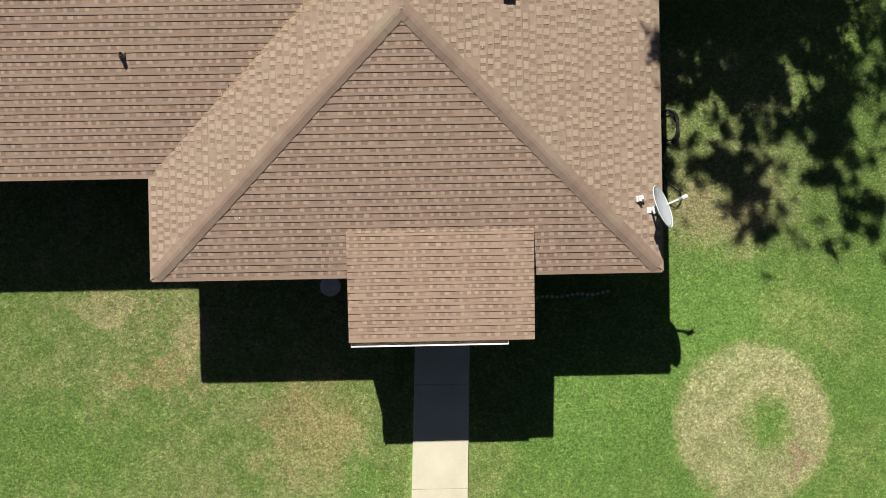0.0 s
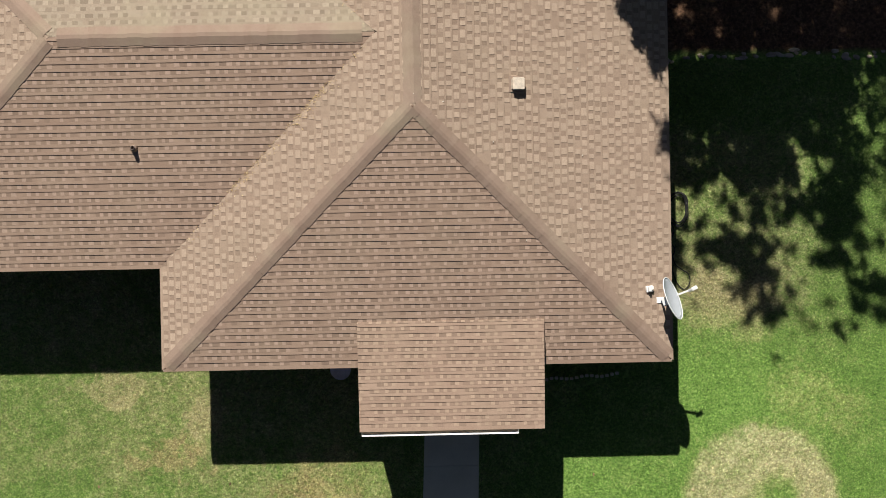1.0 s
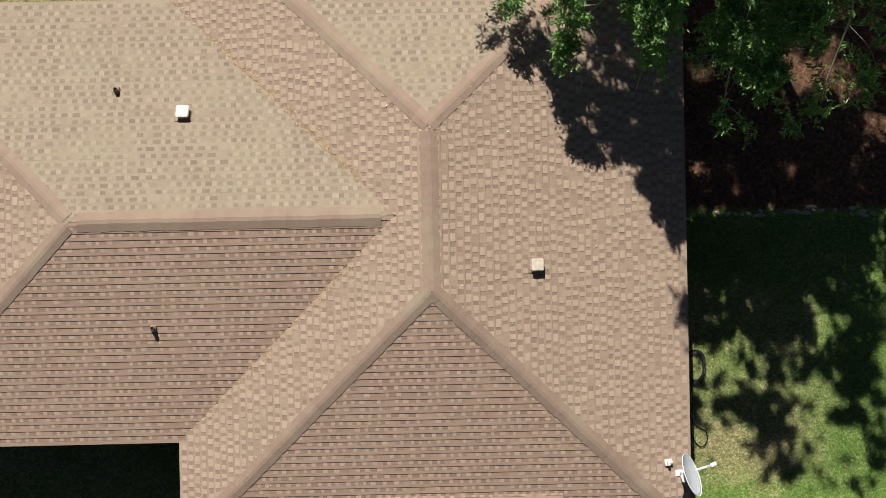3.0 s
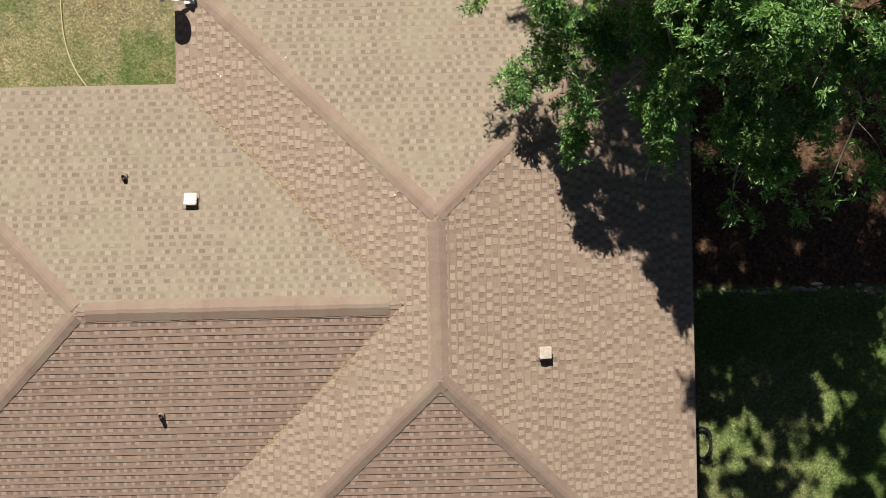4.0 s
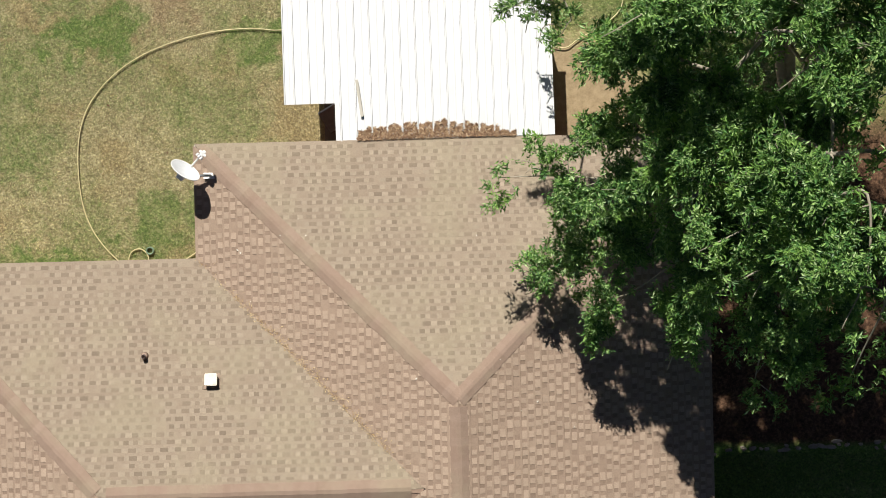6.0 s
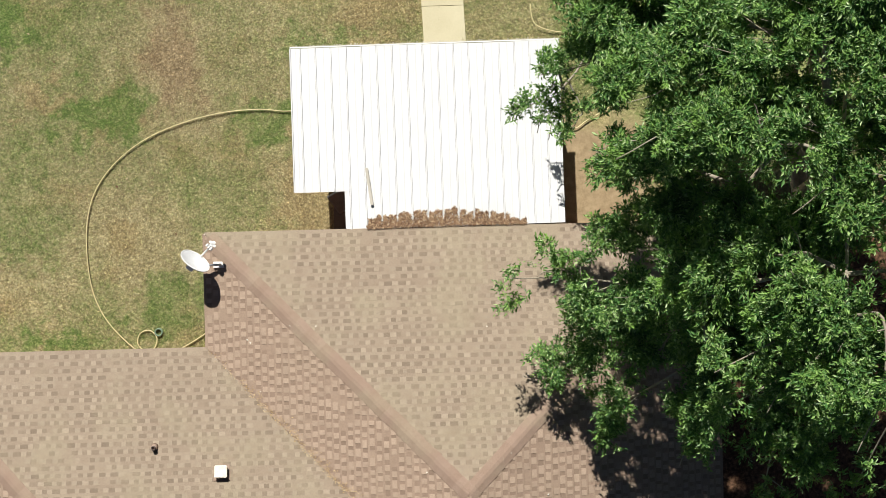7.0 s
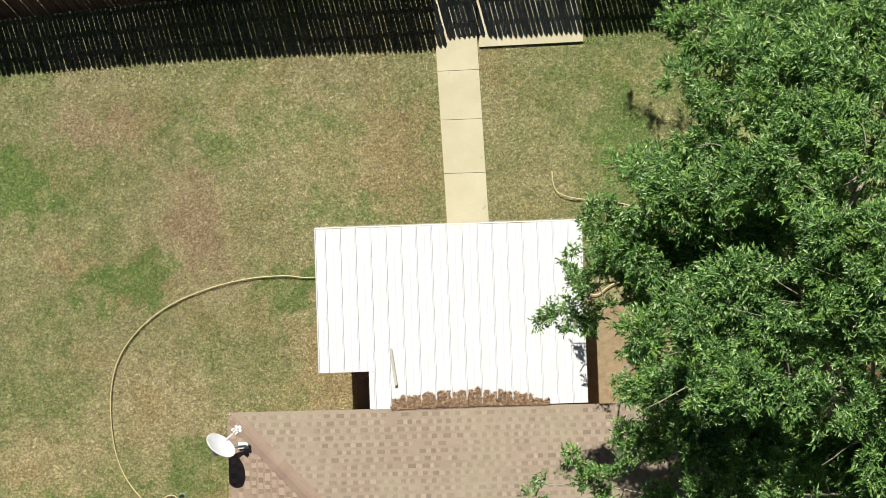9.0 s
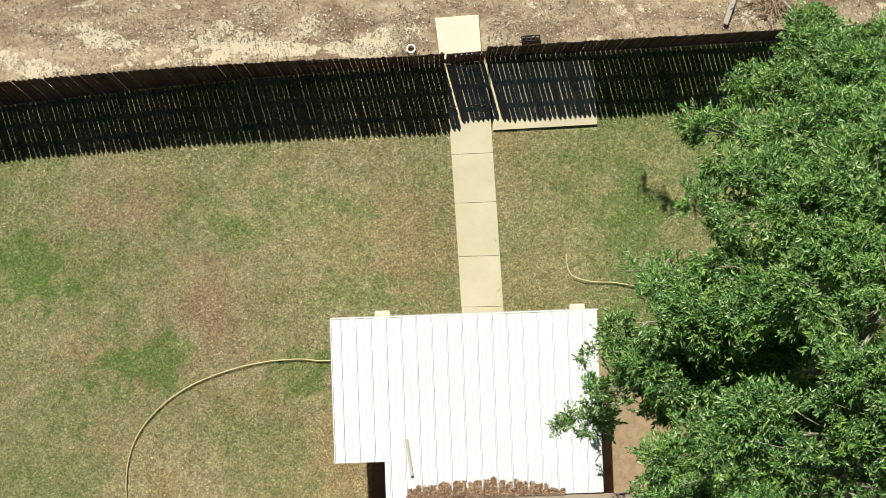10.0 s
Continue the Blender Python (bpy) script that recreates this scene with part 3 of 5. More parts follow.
def eaves_and_walls():
    def fascia(x0, x1, y0, y1):
        box_part("fascia", (x0, x1, y0, y1, EAVE - 0.15, EAVE - 0.005), M_FASCIA, house, "pale painted fascia board")
    t = 0.022
    fascia(XW, PX0, YS - 0.002, YS + t)
    fascia(PX1, XE, YS - 0.002, YS + t)
    fascia(XE - t, XE + 0.002, YS + t + 0.002, YN - t - 0.002)
    fascia(XW, XE, YN - t, YN + 0.002)
    fascia(XW - 0.002, XW + t, YS + t + 0.002, WS)
    fascia(XW - 0.002, XW + t, WN, YN - t - 0.002)
    fascia(WX, XW - 0.004, WS - 0.002, WS + t)
    fascia(WX, XW - 0.004, WN - t, WN + 0.002)
    fascia(WX - 0.002, WX + t, WS + t + 0.002, WN - t - 0.002)
    # walls under the eaves
    walls = [(0.45, 9.40, 0.45, 0.65), (0.45, 9.40, 12.0, 12.2), (9.20, 9.40, 0.655, 11.995), (0.45, 0.65, 0.655, 2.4), (0.45, 0.65, 10.0, 11.995),
             (-5.45, 0.445, 2.4, 2.6), (-5.45, 0.445, 9.8, 10.0), (-5.45, -5.25, 2.605, 9.795)]
    for x0, x1, y0, y1 in walls:
        box_part("wall", (x0, x1, y0, y1, -0.05, EAVE - 0.10), M_BRICK, house, "brick house wall in the shade of the eaves")


eaves_and_walls()


def porch():
    ring = [(PX0, PY0, PZ0), (PX1, PY0, PZ0), (PX1, PY1, PZ1), (PX0, PY1, PZ1)]
    roof_part = deck("porch_roof", ring, "low brown shingle porch roof")
    box_part("fascia", (PX0 - 0.004, PX0 + 0.02, PY0 + 0.03, PY1 - 0.2, PZ0 - 0.14, PZ0 - 0.015), M_FASCIA, house)
    box_part("fascia", (PX1 - 0.02, PX1 + 0.004, PY0 + 0.03, PY1 - 0.2, PZ0 - 0.14, PZ0 - 0.015), M_FASCIA, house)
    box_part("fascia", (PX0, PX1, PY0 - 0.002, PY0 + 0.022, PZ0 - 0.15, PZ0 - 0.012), M_FASCIA, house)
    # gutter trough on the front edge
    g0, g1, y1, z1 = 3.80, 6.85, PY0 - 0.004, PZ0 - 0.004
    prof = [(0, 0.004), (-0.006, 0.004), (-0.006, -0.075), (-0.07, -0.08), (-0.092, -0.03), (-0.094, -0.002), (-0.112, -0.002), (-0.112, -0.01), (-0.1, -0.03), (-0.074, -0.088), (0, -0.085)]
    n = len(prof)
    gutter = made("gutter", [(x, y1 + y, z1 + z) for x in (g0, g1) for y, z in prof],
                  [(i, (i + 1) % n, n + (i + 1) % n, n + i) for i in range(n)], M_WHITE, house, "white gutter along the porch eave with dirt inside")
    for x in (g0, g1):
        box_part("end_cap", (x - 0.002, x + 0.002, y1 - 0.110, y1, z1 - 0.086, z1 - 0.001), M_WHITE, gutter)
    box_part("silt", (g0 + 0.004, g1 - 0.004, y1 - 0.066, y1 - 0.008, z1 - 0.072, z1 - 0.05), M_SILT, gutter, "brown silt and grit lying in the gutter")
    for x in (3.98, 7.14):
        box_part("porch_column", (x - 0.17, x + 0.17, PY0 + 0.22, PY0 + 0.56, -0.03, PZ0 - 0.09), M_BRICK, house, "square brick porch column", 0.012)
    # tabs of the porch roof, each a piece of its own
    rise = (PZ1 - PZ0) / (PY1 - PY0)
    tilt = math.degrees(math.atan(rise))
    kinds = []
    for mat in (M_TAB, M_TAB_SQ, M_TAB_DK):
        vs = [(0, 0, 1), (1, 0, 1), (1, 1, 0.35), (0, 1, 0.35), (0, 0, -0.9), (1, 0, -0.9), (1, 1, -0.9), (0, 1, -0.9)]
        kinds.append(mesh_of("shingle", vs, [(0, 1, 2, 3), (0, 4, 5, 1), (1, 5, 6, 2), (3, 7, 4, 0), (2, 6, 7, 3)], mat))
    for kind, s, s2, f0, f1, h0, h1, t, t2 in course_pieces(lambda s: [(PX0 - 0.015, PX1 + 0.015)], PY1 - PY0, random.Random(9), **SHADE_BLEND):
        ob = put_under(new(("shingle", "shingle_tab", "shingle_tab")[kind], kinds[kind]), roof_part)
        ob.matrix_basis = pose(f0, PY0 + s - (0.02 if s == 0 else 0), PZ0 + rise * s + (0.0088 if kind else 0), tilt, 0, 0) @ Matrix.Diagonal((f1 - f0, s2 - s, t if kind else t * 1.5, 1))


porch()


# ---- things on the roof ----
def roof_z(x, y):
    """Height of the main roof at a place in the house's own plan."""
    return EAVE + PITCH * max(0, min(x - XW, XE - x, y - YS, YN - y))


def on_house(x, y):
    c, s = math.cos(radians(0.516)), math.sin(radians(0.516))
    return c * x + s * y, -s * x + c * y


def box_vent(x, y, z, slope, turn, label, mat):
    """A square roof vent: flashing plate on the shingles, hood with a bevelled lid."""
    v = thing("roof_vent", label, "roof vent", (x, y, z), turn, "box vents on the roof")
    sl = math.degrees(math.atan(slope))
    bm = bmesh.new()
    box(bm, -0.15, 0.15, -0.15, 0.15, 0.016, 0.028, 0.004, pose(0, 0, 0, sl, 0, 0))
    part("flashing", bm, M_FLASH, v)
    bm = bmesh.new()
    box(bm, -0.10, 0.10, -0.10, 0.10, 0.02, 0.13, 0.01, pose(0, 0, 0, sl, 0, 0))
    part("hood", bm, mat, v)
    bm = bmesh.new()
    box(bm, -0.118, 0.118, -0.118, 0.118, 0.125, 0.165, 0.014, pose(0, 0, 0, sl, 0, 0))
    part("lid", bm, mat, v)
    return v


hx, hy = on_house(6.80, 5.27)
box_vent(6.80, 5.27, roof_z(hx, hy), PITCH, 90.5, "weathered tan metal box vent on the brown shingles", M_VENT_TAN)
box_vent(0.25, 8.175, EAVE + PITCH * (WN - 8.175), PITCH, 180.5, "white metal box vent on the sunlit shingles", M_VENT)


def pipe_vent(x, y, z, h, label):
    v = thing("vent_pipe", label, "vent pipe", (x, y, z), 0, "vent pipes on the roof")
    bm = bmesh.new()
    bmesh.ops.create_cone(bm, cap_ends=True, segments=20, radius1=0.075, radius2=0.046, depth=0.09, matrix=Matrix.Translation((0, 0, 0.05)))
    part("boot", bm, M_FLASH, v, "", True)
    bm = bmesh.new()
    for r0, r1 in ((0.044, 0.044),):
        ring = []
        for k in range(18):
            w = 2 * math.pi * k / 18
            ring.append([bm.verts.new((r * math.cos(w), r * math.sin(w), zz)) for r, zz in ((0.040, 0.02), (0.040, h), (0.032, h), (0.032, 0.05))])
        for k in range(18):
            for j in range(3):
                bm.faces.new((ring[k][j], ring[(k + 1) % 18][j], ring[(k + 1) % 18][j + 1], ring[k][j + 1]))
        bm.faces.new([q[3] for q in ring])
    part("pipe", bm, M_PIPE, v, "", True)
    return v


pipe_vent(-0.37, 4.16, EAVE + PITCH * (4.16 - WS), 0.16, "dark grey plumbing vent pipe on the shaded slope")
pipe_vent(-1.03, 8.655, EAVE + PITCH * (WN - 8.655), 0.16, "grey plumbing vent pipe on the sunlit slope")


def dish(name_label, foot, centre, facing, lift, width, height, feed, horns=(-0.05, 0.0, 0.05), mat=M_DISH, marks=False):
    """A satellite dish: foot plate and bent mast, offset reflector, bracket, feed arm and its head."""
    d = thing("satellite_dish", name_label, "satellite dish", foot, 0, "satellite dishes")
    foot, centre = Vector(foot), Vector(centre)
    c = centre - foot
    n = Vector((facing[0], facing[1], 0)).normalized() * math.cos(radians(lift)) + Vector((0, 0, math.sin(radians(lift))))
    side = Vector((0, 0, 1)).cross(n).normalized()
    top = n.cross(side)
    vs, fs = [(c - n * 0.07)], []
    rings, seg = 7, 36
    for r in range(1, rings + 1):
        for k in range(seg):
            w, q = 2 * math.pi * k / seg, r / rings
            vs.append(c + side * (width / 2 * q * math.cos(w)) + top * (height / 2 * q * math.sin(w)) - n * 0.07 * (1 - q * q))
    for k in range(seg):
        fs.append((0, 1 + k, 1 + (k + 1) % seg))
    for r in range(rings - 1):
        for k in range(seg):
            a, b = 1 + r * seg + k, 1 + r * seg + (k + 1) % seg
            fs.append((a, a + seg, b + seg, b))
    refl = made("reflector", vs, fs, mat, d, "pale grey oval reflector", True)
    sol = refl.modifiers.new("solid", "SOLIDIFY")
    sol.thickness, sol.offset = 0.012, -1
    rim = [c + side * (width / 2 * math.cos(2 * math.pi * k / 36)) + top * (height / 2 * math.sin(2 * math.pi * k / 36)) for k in range(37)]
    tube("rim", rim, 0.009, M_WHITE, refl, "", 6)
    if marks:
        bm = bmesh.new()
        for k in range(9):
            w = radians(118 + 11 * k)
            q = c + side * (width * 0.43 * math.cos(w)) + top * (height * 0.41 * math.sin(w)) - n * 0.012
            box(bm, -0.013, 0.013, -0.007, 0.007, 0, 0.003, 0, Matrix.Translation(q) @ Matrix((side, top, n)).transposed().to_4x4() @ pose(0, 0, 0, 0, 0, math.degrees(w) + 90))
        part("lettering", bm, M_WHITE, refl, "row of small white bars along the rim")
    # bracket behind, mast and foot
    back = c - n * 0.14
    bm = bmesh.new()
    m = Matrix((side, top, n)).transposed().to_4x4()
    box(bm, -0.07, 0.07, -0.11, 0.11, -0.05, 0.06, 0.008, Matrix.Translation(back) @ m)
    part("bracket", bm, M_WHITE, d)
    tube("mast", glide([(0, 0, 0.02), (0, 0, 0.12), back - Vector((0, 0, 0.16)), back], 5), 0.024, M_STEEL, d, "", 10)
    bm = bmesh.new()
    box(bm, -0.11, 0.11, -0.06, 0.06, 0.01, 0.035, 0.004)
    part("foot_plate", bm, M_WHITE, d)
    # feed arm from under the reflector to the head
    f = Vector(feed) - foot
    start = c - top * (height / 2) - n * 0.06
    bm = bmesh.new()
    way = (f - start).normalized()
    m = way.to_track_quat("X", "Z").to_matrix().to_4x4()
    box(bm, 0, (f - start).length, -0.016, 0.016, -0.024, 0.024, 0.004, Matrix.Translation(start) @ m)
    arm = part("feed_arm", bm, M_WHITE, d)
    inward = (c - f).normalized()
    m = inward.to_track_quat("X", "Z").to_matrix().to_4x4()
    bm = bmesh.new()
    box(bm, -0.09, 0.03, -0.035, 0.035, -0.03, 0.03, 0.01, Matrix.Translation(f) @ m)
    box(bm, -0.05, 0.0, horns[0] - 0.03, horns[-1] + 0.03, -0.022, 0.03, 0.008, Matrix.Translation(f) @ m)
    head = part("feed_head", bm, M_WHITE, arm)
    for q in horns:
        bm = bmesh.new()
        bmesh.ops.create_cone(bm, cap_ends=True, segments=14, radius1=0.026, radius2=0.034, depth=0.06, matrix=Matrix.Translation(f) @ m @ Matrix.Translation((0.055, q, 0)) @ pose(0, 0, 0, 0, 90, 0))
        part("feed_horn", bm, M_STEEL, arm)
    return d


dish("large grey oval satellite dish with white arm on the roof edge", (9.66, 1.17, roof_z(9.68, 1.1) + 0.015), (9.775, 1.225, 2.92), (0.92, 0.36), 32, 0.84, 0.58, (10.17, 1.40, 2.86), (0.0,), M_DISH_GREY, True)
dish("pale satellite dish with multi-horn feed at the roof corner", (0.16, 12.06, roof_z(0.27, 12.06) + 0.01), (-0.20, 12.15, 2.92), (0.60, 0.80), 29, 0.60, 0.48, (0.11, 12.44, 2.90))
bm = bmesh.new()
box(bm, -0.07, 0.07, -0.06, 0.06, 0.0, 0.05, 0.006)
box(bm, -0.05, 0.0, -0.05, 0.05, 0.05, 0.12, 0.008)
box(bm, 0.02, 0.06, -0.02, 0.05, 0.05, 0.10, 0.008)
hx, hy = on_house(9.40, 1.39)
mount = part("cable_box", bm, M_WHITE)
mount.matrix_basis = pose(9.40, 1.39, roof_z(hx, hy) + 0.012, 0, 18, 8)
tagged(mount, "small white mounting bracket and switch box on the shingles", "bracket")


def scatter(name, places, size, mat, label, category, seed, tilt=0.5):
    """Many small flat scraps (leaves, needles): places are (x, y, z)."""
    rng = np.random.default_rng(seed)
    p = np.array(places)
    n = len(p)
    a = rng.uniform(0, 2 * np.pi, n)
    L = rng.uniform(size[0], size[1], n)
    w = L * rng.uniform(size[2], size[3], n)
    d = np.stack([np.cos(a), np.sin(a), rng.uniform(-tilt, tilt, n)], 1)
    e = np.stack([-np.sin(a), np.cos(a), rng.uniform(-tilt, tilt, n)], 1)
    vs = np.stack([p - d * L[:, None] / 2, p + e * w[:, None] / 2, p + d * L[:, None] / 2, p - e * w[:, None] / 2], 1).reshape(-1, 3)
    fs = np.arange(4 * n).reshape(n, 4)
    return tagged(made(name, vs.tolist(), fs.tolist(), mat), label, category, kind="stuff")


def valley_debris():
    rng = random.Random(5)
    c, s = math.cos(radians(0.516)), math.sin(radians(0.516))
    out = []
    for y_eave, sign, amounts in ((WS, 1, ((0.33, 0.55, 260), (0.62, 0.80, 330), (0.1, 0.95, 260))), (WN, -1, ((0.15, 0.35, 240), (0.35, 0.85, 900), (0.0, 0.98, 420)))):
        for lo, hi, n in amounts:
            for _ in range(n):
                q = rng.uniform(lo, hi) * 4.27
                off = rng.gauss(0, 0.05 + 0.04 * math.sin(q * 5) ** 2)
                x, y = XW + q + off, y_eave + sign * q - sign * off * rng.uniform(0.2, 1)
                z = EAVE + PITCH * max(min(q + off, 4.27), 0) + 0.02 + abs(off) * 0.02 + rng.uniform(0, 0.015)
                out.append((c * x - s * y, s * x + c * y, z))
    scatter("dry_needles", out, (0.015, 0.06, 0.08, 0.2), M_STRAW, "dry orange needles and leaves caught in the roof valleys", "leaf litter", 3, 0.25)


valley_debris()

# ---- patio cover behind the house ----
PZ_N, PZ_S = 2.15, 2.25


def patio_cover():
    root = thing("patio_cover", "white ribbed sheet-metal patio cover joining the house eave", "patio cover", (1.563, 16.216, 0), 1.1)
    deep, short = -3.545, -2.80

    def zz(y): return PZ_N + (PZ_S - PZ_N) * y / deep

    edges = [0.0] + [0.19 + 0.2965 * k for k in range(17)] + [5.23]
    rng = random.Random(4)
    for k, (x0, x1) in enumerate(zip(edges, edges[1:])):
        end = short if x0 < 0.95 else deep
        y0 = rng.uniform(-0.006, 0.006)
        prof = [(x0 - 0.016, 0.0), (x0 - 0.009, 0.034), (x0 + 0.009, 0.034), (x0 + 0.016, 0.0), ((x0 + x1) / 2 - 0.02, 0.0), ((x0 + x1) / 2, 0.006), ((x0 + x1) / 2 + 0.02, 0.0), (x1 - 0.018, 0.0)]
        n = len(prof)
        vs = [(x, y, zz(y) + z + d) for d in (0, -0.006) for y in (y0, end) for x, z in prof]
        fs = []
        for i in range(n - 1):
            fs += [(i, n + i, n + i + 1, i + 1), (2 * n + i, 2 * n + i + 1, 3 * n + i + 1, 3 * n + i), (i, i + 1, 2 * n + i + 1, 2 * n + i), (n + i, 3 * n + i, 3 * n + i + 1, n + i + 1)]
        fs += [(0, 2 * n, 3 * n, n), (n - 1, 2 * n - 1, 4 * n - 1, 3 * n - 1)]
        made("panel", vs, fs, M_PANEL, root)
    box_part("panel", (0.965, 1.06, deep, short - 0.002, zz(-3.2) - 0.006, zz(-3.2)), M_PANEL, root)
    for y in (-0.18, -1.4, -2.7):
        box_part("beam", (0.02, 5.21, y - 0.05, y + 0.05, zz(y) - 0.16, zz(y) - 0.012), M_WHITE, root)
    box_part("beam", (0.03, 0.08, short + 0.02, -0.24, zz(-1.4) - 0.10, zz(-1.4) - 0.03), M_WHITE, root)
    for x in (0.93, 3.0, 5.06):
        box_part("post", (x - 0.05, x + 0.05, -0.23, -0.13, 0.05, zz(-0.18) - 0.16), M_WHITE, root, "", 0.006)
    for x in (0.93, 5.06):
        box_part("footing", (x - 0.16, x + 0.16, -0.30, 0.03, -0.05, 0.06), M_PALE, root, "pale concrete post footing", 0.02)
    # gutter lip with a ragged row of drip edges
    box_part("drip_edge", (0.0, 5.23, 0.008, 0.03, PZ_N - 0.05, PZ_N + 0.004), M_WHITE, root)
    # flute ends along the low edge, uneven and a little grimy
    bm = bmesh.new()
    x = 0.05
    while x < 5.2:
        w = rng.uniform(0.018, 0.034)
        box(bm, x, x + w, 0.026, rng.uniform(0.036, 0.062), PZ_N - 0.03, PZ_N + 0.006)
        x += w + rng.uniform(0.02, 0.05)
    tagged(part("flute_ends", bm, M_FLUTE, root, "uneven grimy flute ends of the sheets"), kind="stuff")
    return root


patio_cover()


def rib0(x):
    """How far a place across the cover is from the nearest rib."""
    return abs((x - 0.19) / 0.2965 - round((x - 0.19) / 0.2965)) * 0.2965


def patio_litter():
    rng = random.Random(11)
    turn = pose(1.563, 16.216, 0, 0, 0, 1.1)
    out = []
    for _ in range(5600):
        x = rng.uniform(1.39, 4.45)
        q = (x - 1.39) / 2.75
        depth = 0.15 + 0.13 * math.sin(min(max(q, 0), 1) * math.pi) + 0.10 * noise.noise((x * 7, 0, 0)) - (0.10 if rib0(x) < 0.03 else 0)
        if x > 4.12:
            depth *= 0.35
        u = rng.random() ** 1.1
        y = -3.53 + u * (depth + 0.03)
        rib = abs((x - 0.19) / 0.2965 - round((x - 0.19) / 0.2965)) * 0.2965
        if rib < 0.022 and u > 0.55 + rng.random() * 0.3:
            continue
        z = PZ_N + (PZ_S - PZ_N) * y / -3.49 + 0.012 + 0.04 * (1 - u) + rng.uniform(0, 0.012)
        out.append(turn @ Vector((x, y, z)))
    scatter("leaf_litter", out, (0.03, 0.11, 0.06, 0.3), M_LITTER, "heap of dry brown leaves caught against the eave", "leaf litter", 8, 0.35)


patio_litter()


def plank(name, p0, p1, w, t, label, mat=None):
    p0, p1 = Vector(p0), Vector(p1)
    bm = bmesh.new()
    n = (p1 - p0).length
    box(bm, -w / 2, w / 2, 0, n, 0, t, 0.003)
    ob = part(name, bm, mat or M_PLANK)
    ob.matrix_basis = Matrix.Translation(p0) @ (p1 - p0).to_track_quat("Y", "Z").to_matrix().to_4x4()
    return tagged(ob, label, "plank")


plank("wooden_plank", (3.010, 13.88, 2.257), (3.110, 13.16, 2.277), 0.055, 0.022, "weathered pale wooden plank lying on the metal cover")
bm = bmesh.new()
box(bm, -0.22, 0.22, -0.02, 0.02, 0.04, 0.95, 0.008, pose(2.52, 13.15, 0, -24, 0, 30))
tagged(part("leaning_panel", bm, M_STEEL), "grey panel leaning in the shade under the patio cover", "panel")


# ---- fence and gate ----
def picket_mesh(h, w=0.0975, t=0.011):
    prof = [(-w / 2, -0.05), (w / 2, -0.05), (w / 2, h - 0.08), (0.012, h), (-0.012, h), (-w / 2, h - 0.08)]
    vs = [(x, s * t / 2, z) for s in (-1, 1) for x, z in prof]
    fs = [tuple(range(6)), tuple(range(11, 5, -1))] + [(i, 6 + i, 6 + (i + 1) % 6, (i + 1) % 6) for i in range(6)]
    return mesh_of("picket", vs, fs, M_PICKET)


def fence(label, line, h, seed, lean_at=None):
    root = thing("fence", label, "fence")
    rng = random.Random(seed)
    me = picket_mesh(h)
    pts = [Vector((*p, 0)) for p in line]
    for a, b in zip(pts, pts[1:]):
        d = (b - a).normalized()
        turn = math.degrees(math.atan2(d.y, d.x))
        n = round((b - a).length / 0.107)
        gap = (b - a).length / n
        for i in range(n):
            q = a + d * ((0.5 + i) * gap + rng.uniform(-0.0015, 0.0015))
            lean = -lean_at(q.x) if lean_at else 0.0
            ob = put_under(new("picket", me), root)
            wide = rng.uniform(0.97, 1.05)
            ob.matrix_basis = pose(q.x, q.y, rng.uniform(-0.012, 0.012), lean + rng.uniform(-0.4, 0.4), rng.uniform(-0.25, 0.25), turn + rng.uniform(-0.5, 0.5)) @ Matrix.Diagonal((wide, 1, 1, 1))
        m = Matrix.Translation(a) @ pose(0, 0, 0, 0, 0, turn)
        length = (b - a).length
        tip = lean_at((a.x + b.x) / 2) if lean_at else 0.0
        for z in (0.14, 0.63, 1.13):
            bm = bmesh.new()
            box(bm, 0, length, 0.007, 0.038, z - 0.045, z + 0.045, 0.004, m @ pose(0, 0, 0, -tip, 0, 0))
            part("rail", bm, M_PICKET, root)
        k = max(1, round(length / 2.4))
        for i in range(k + 1):
            bm = bmesh.new()
            box(bm, -0.03, 0.03, -0.022, 0.022, -0.1, h - 0.45, 0.006, m @ Matrix.Translation((min(max(i * length / k, 0.05), length - 0.05), 0.062, 0)) @ pose(0, 0, 0, -tip, 0, 0))
            part("post", bm, M_PICKET, root)
    return root


fence("weathered dark wooden picket fence along the lane", [(-9.5, 20.36), (-7.0, 20.60), (-5.0, 20.79), (-3.1, 20.98), (-1.62, 21.13), (1.0, 21.32), (3.89, 21.475)], 1.51, 1,
      lambda x: max(0.0, min(10.0, (3.0 - x) * 1.25)))
fence("lower weathered dark picket fence beside the gate", [(4.755, 21.60), (10.62, 21.86), (17.5, 22.12)], 1.47, 2)


def gate():
    root = thing("gate", "closed wooden picket gate at the end of the path", "gate", (3.918, 21.478, 0), 4.0)
    me = picket_mesh(1.33)
    rng = random.Random(6)
    for i in range(8):
        ob = put_under(new("picket", me), root)
        ob.matrix_basis = pose(0.048 + i * 0.1020, 0, 0.02 + rng.uniform(-0.01, 0.01), 0, rng.uniform(-0.8, 0.8), 0)
    for z in (0.60, 1.08):
        box_part("rail", (0.01, 0.78, 0.008, 0.042, z - 0.045, z + 0.045), M_PICKET, root, "", 0.004)
    bm = bmesh.new()
    box(bm, 0.28, 0.79, -0.03, -0.009, 1.24, 1.275, 0.004)
    part("latch_bar", bm, M_STEEL, root, "pale metal latch bar")


gate()


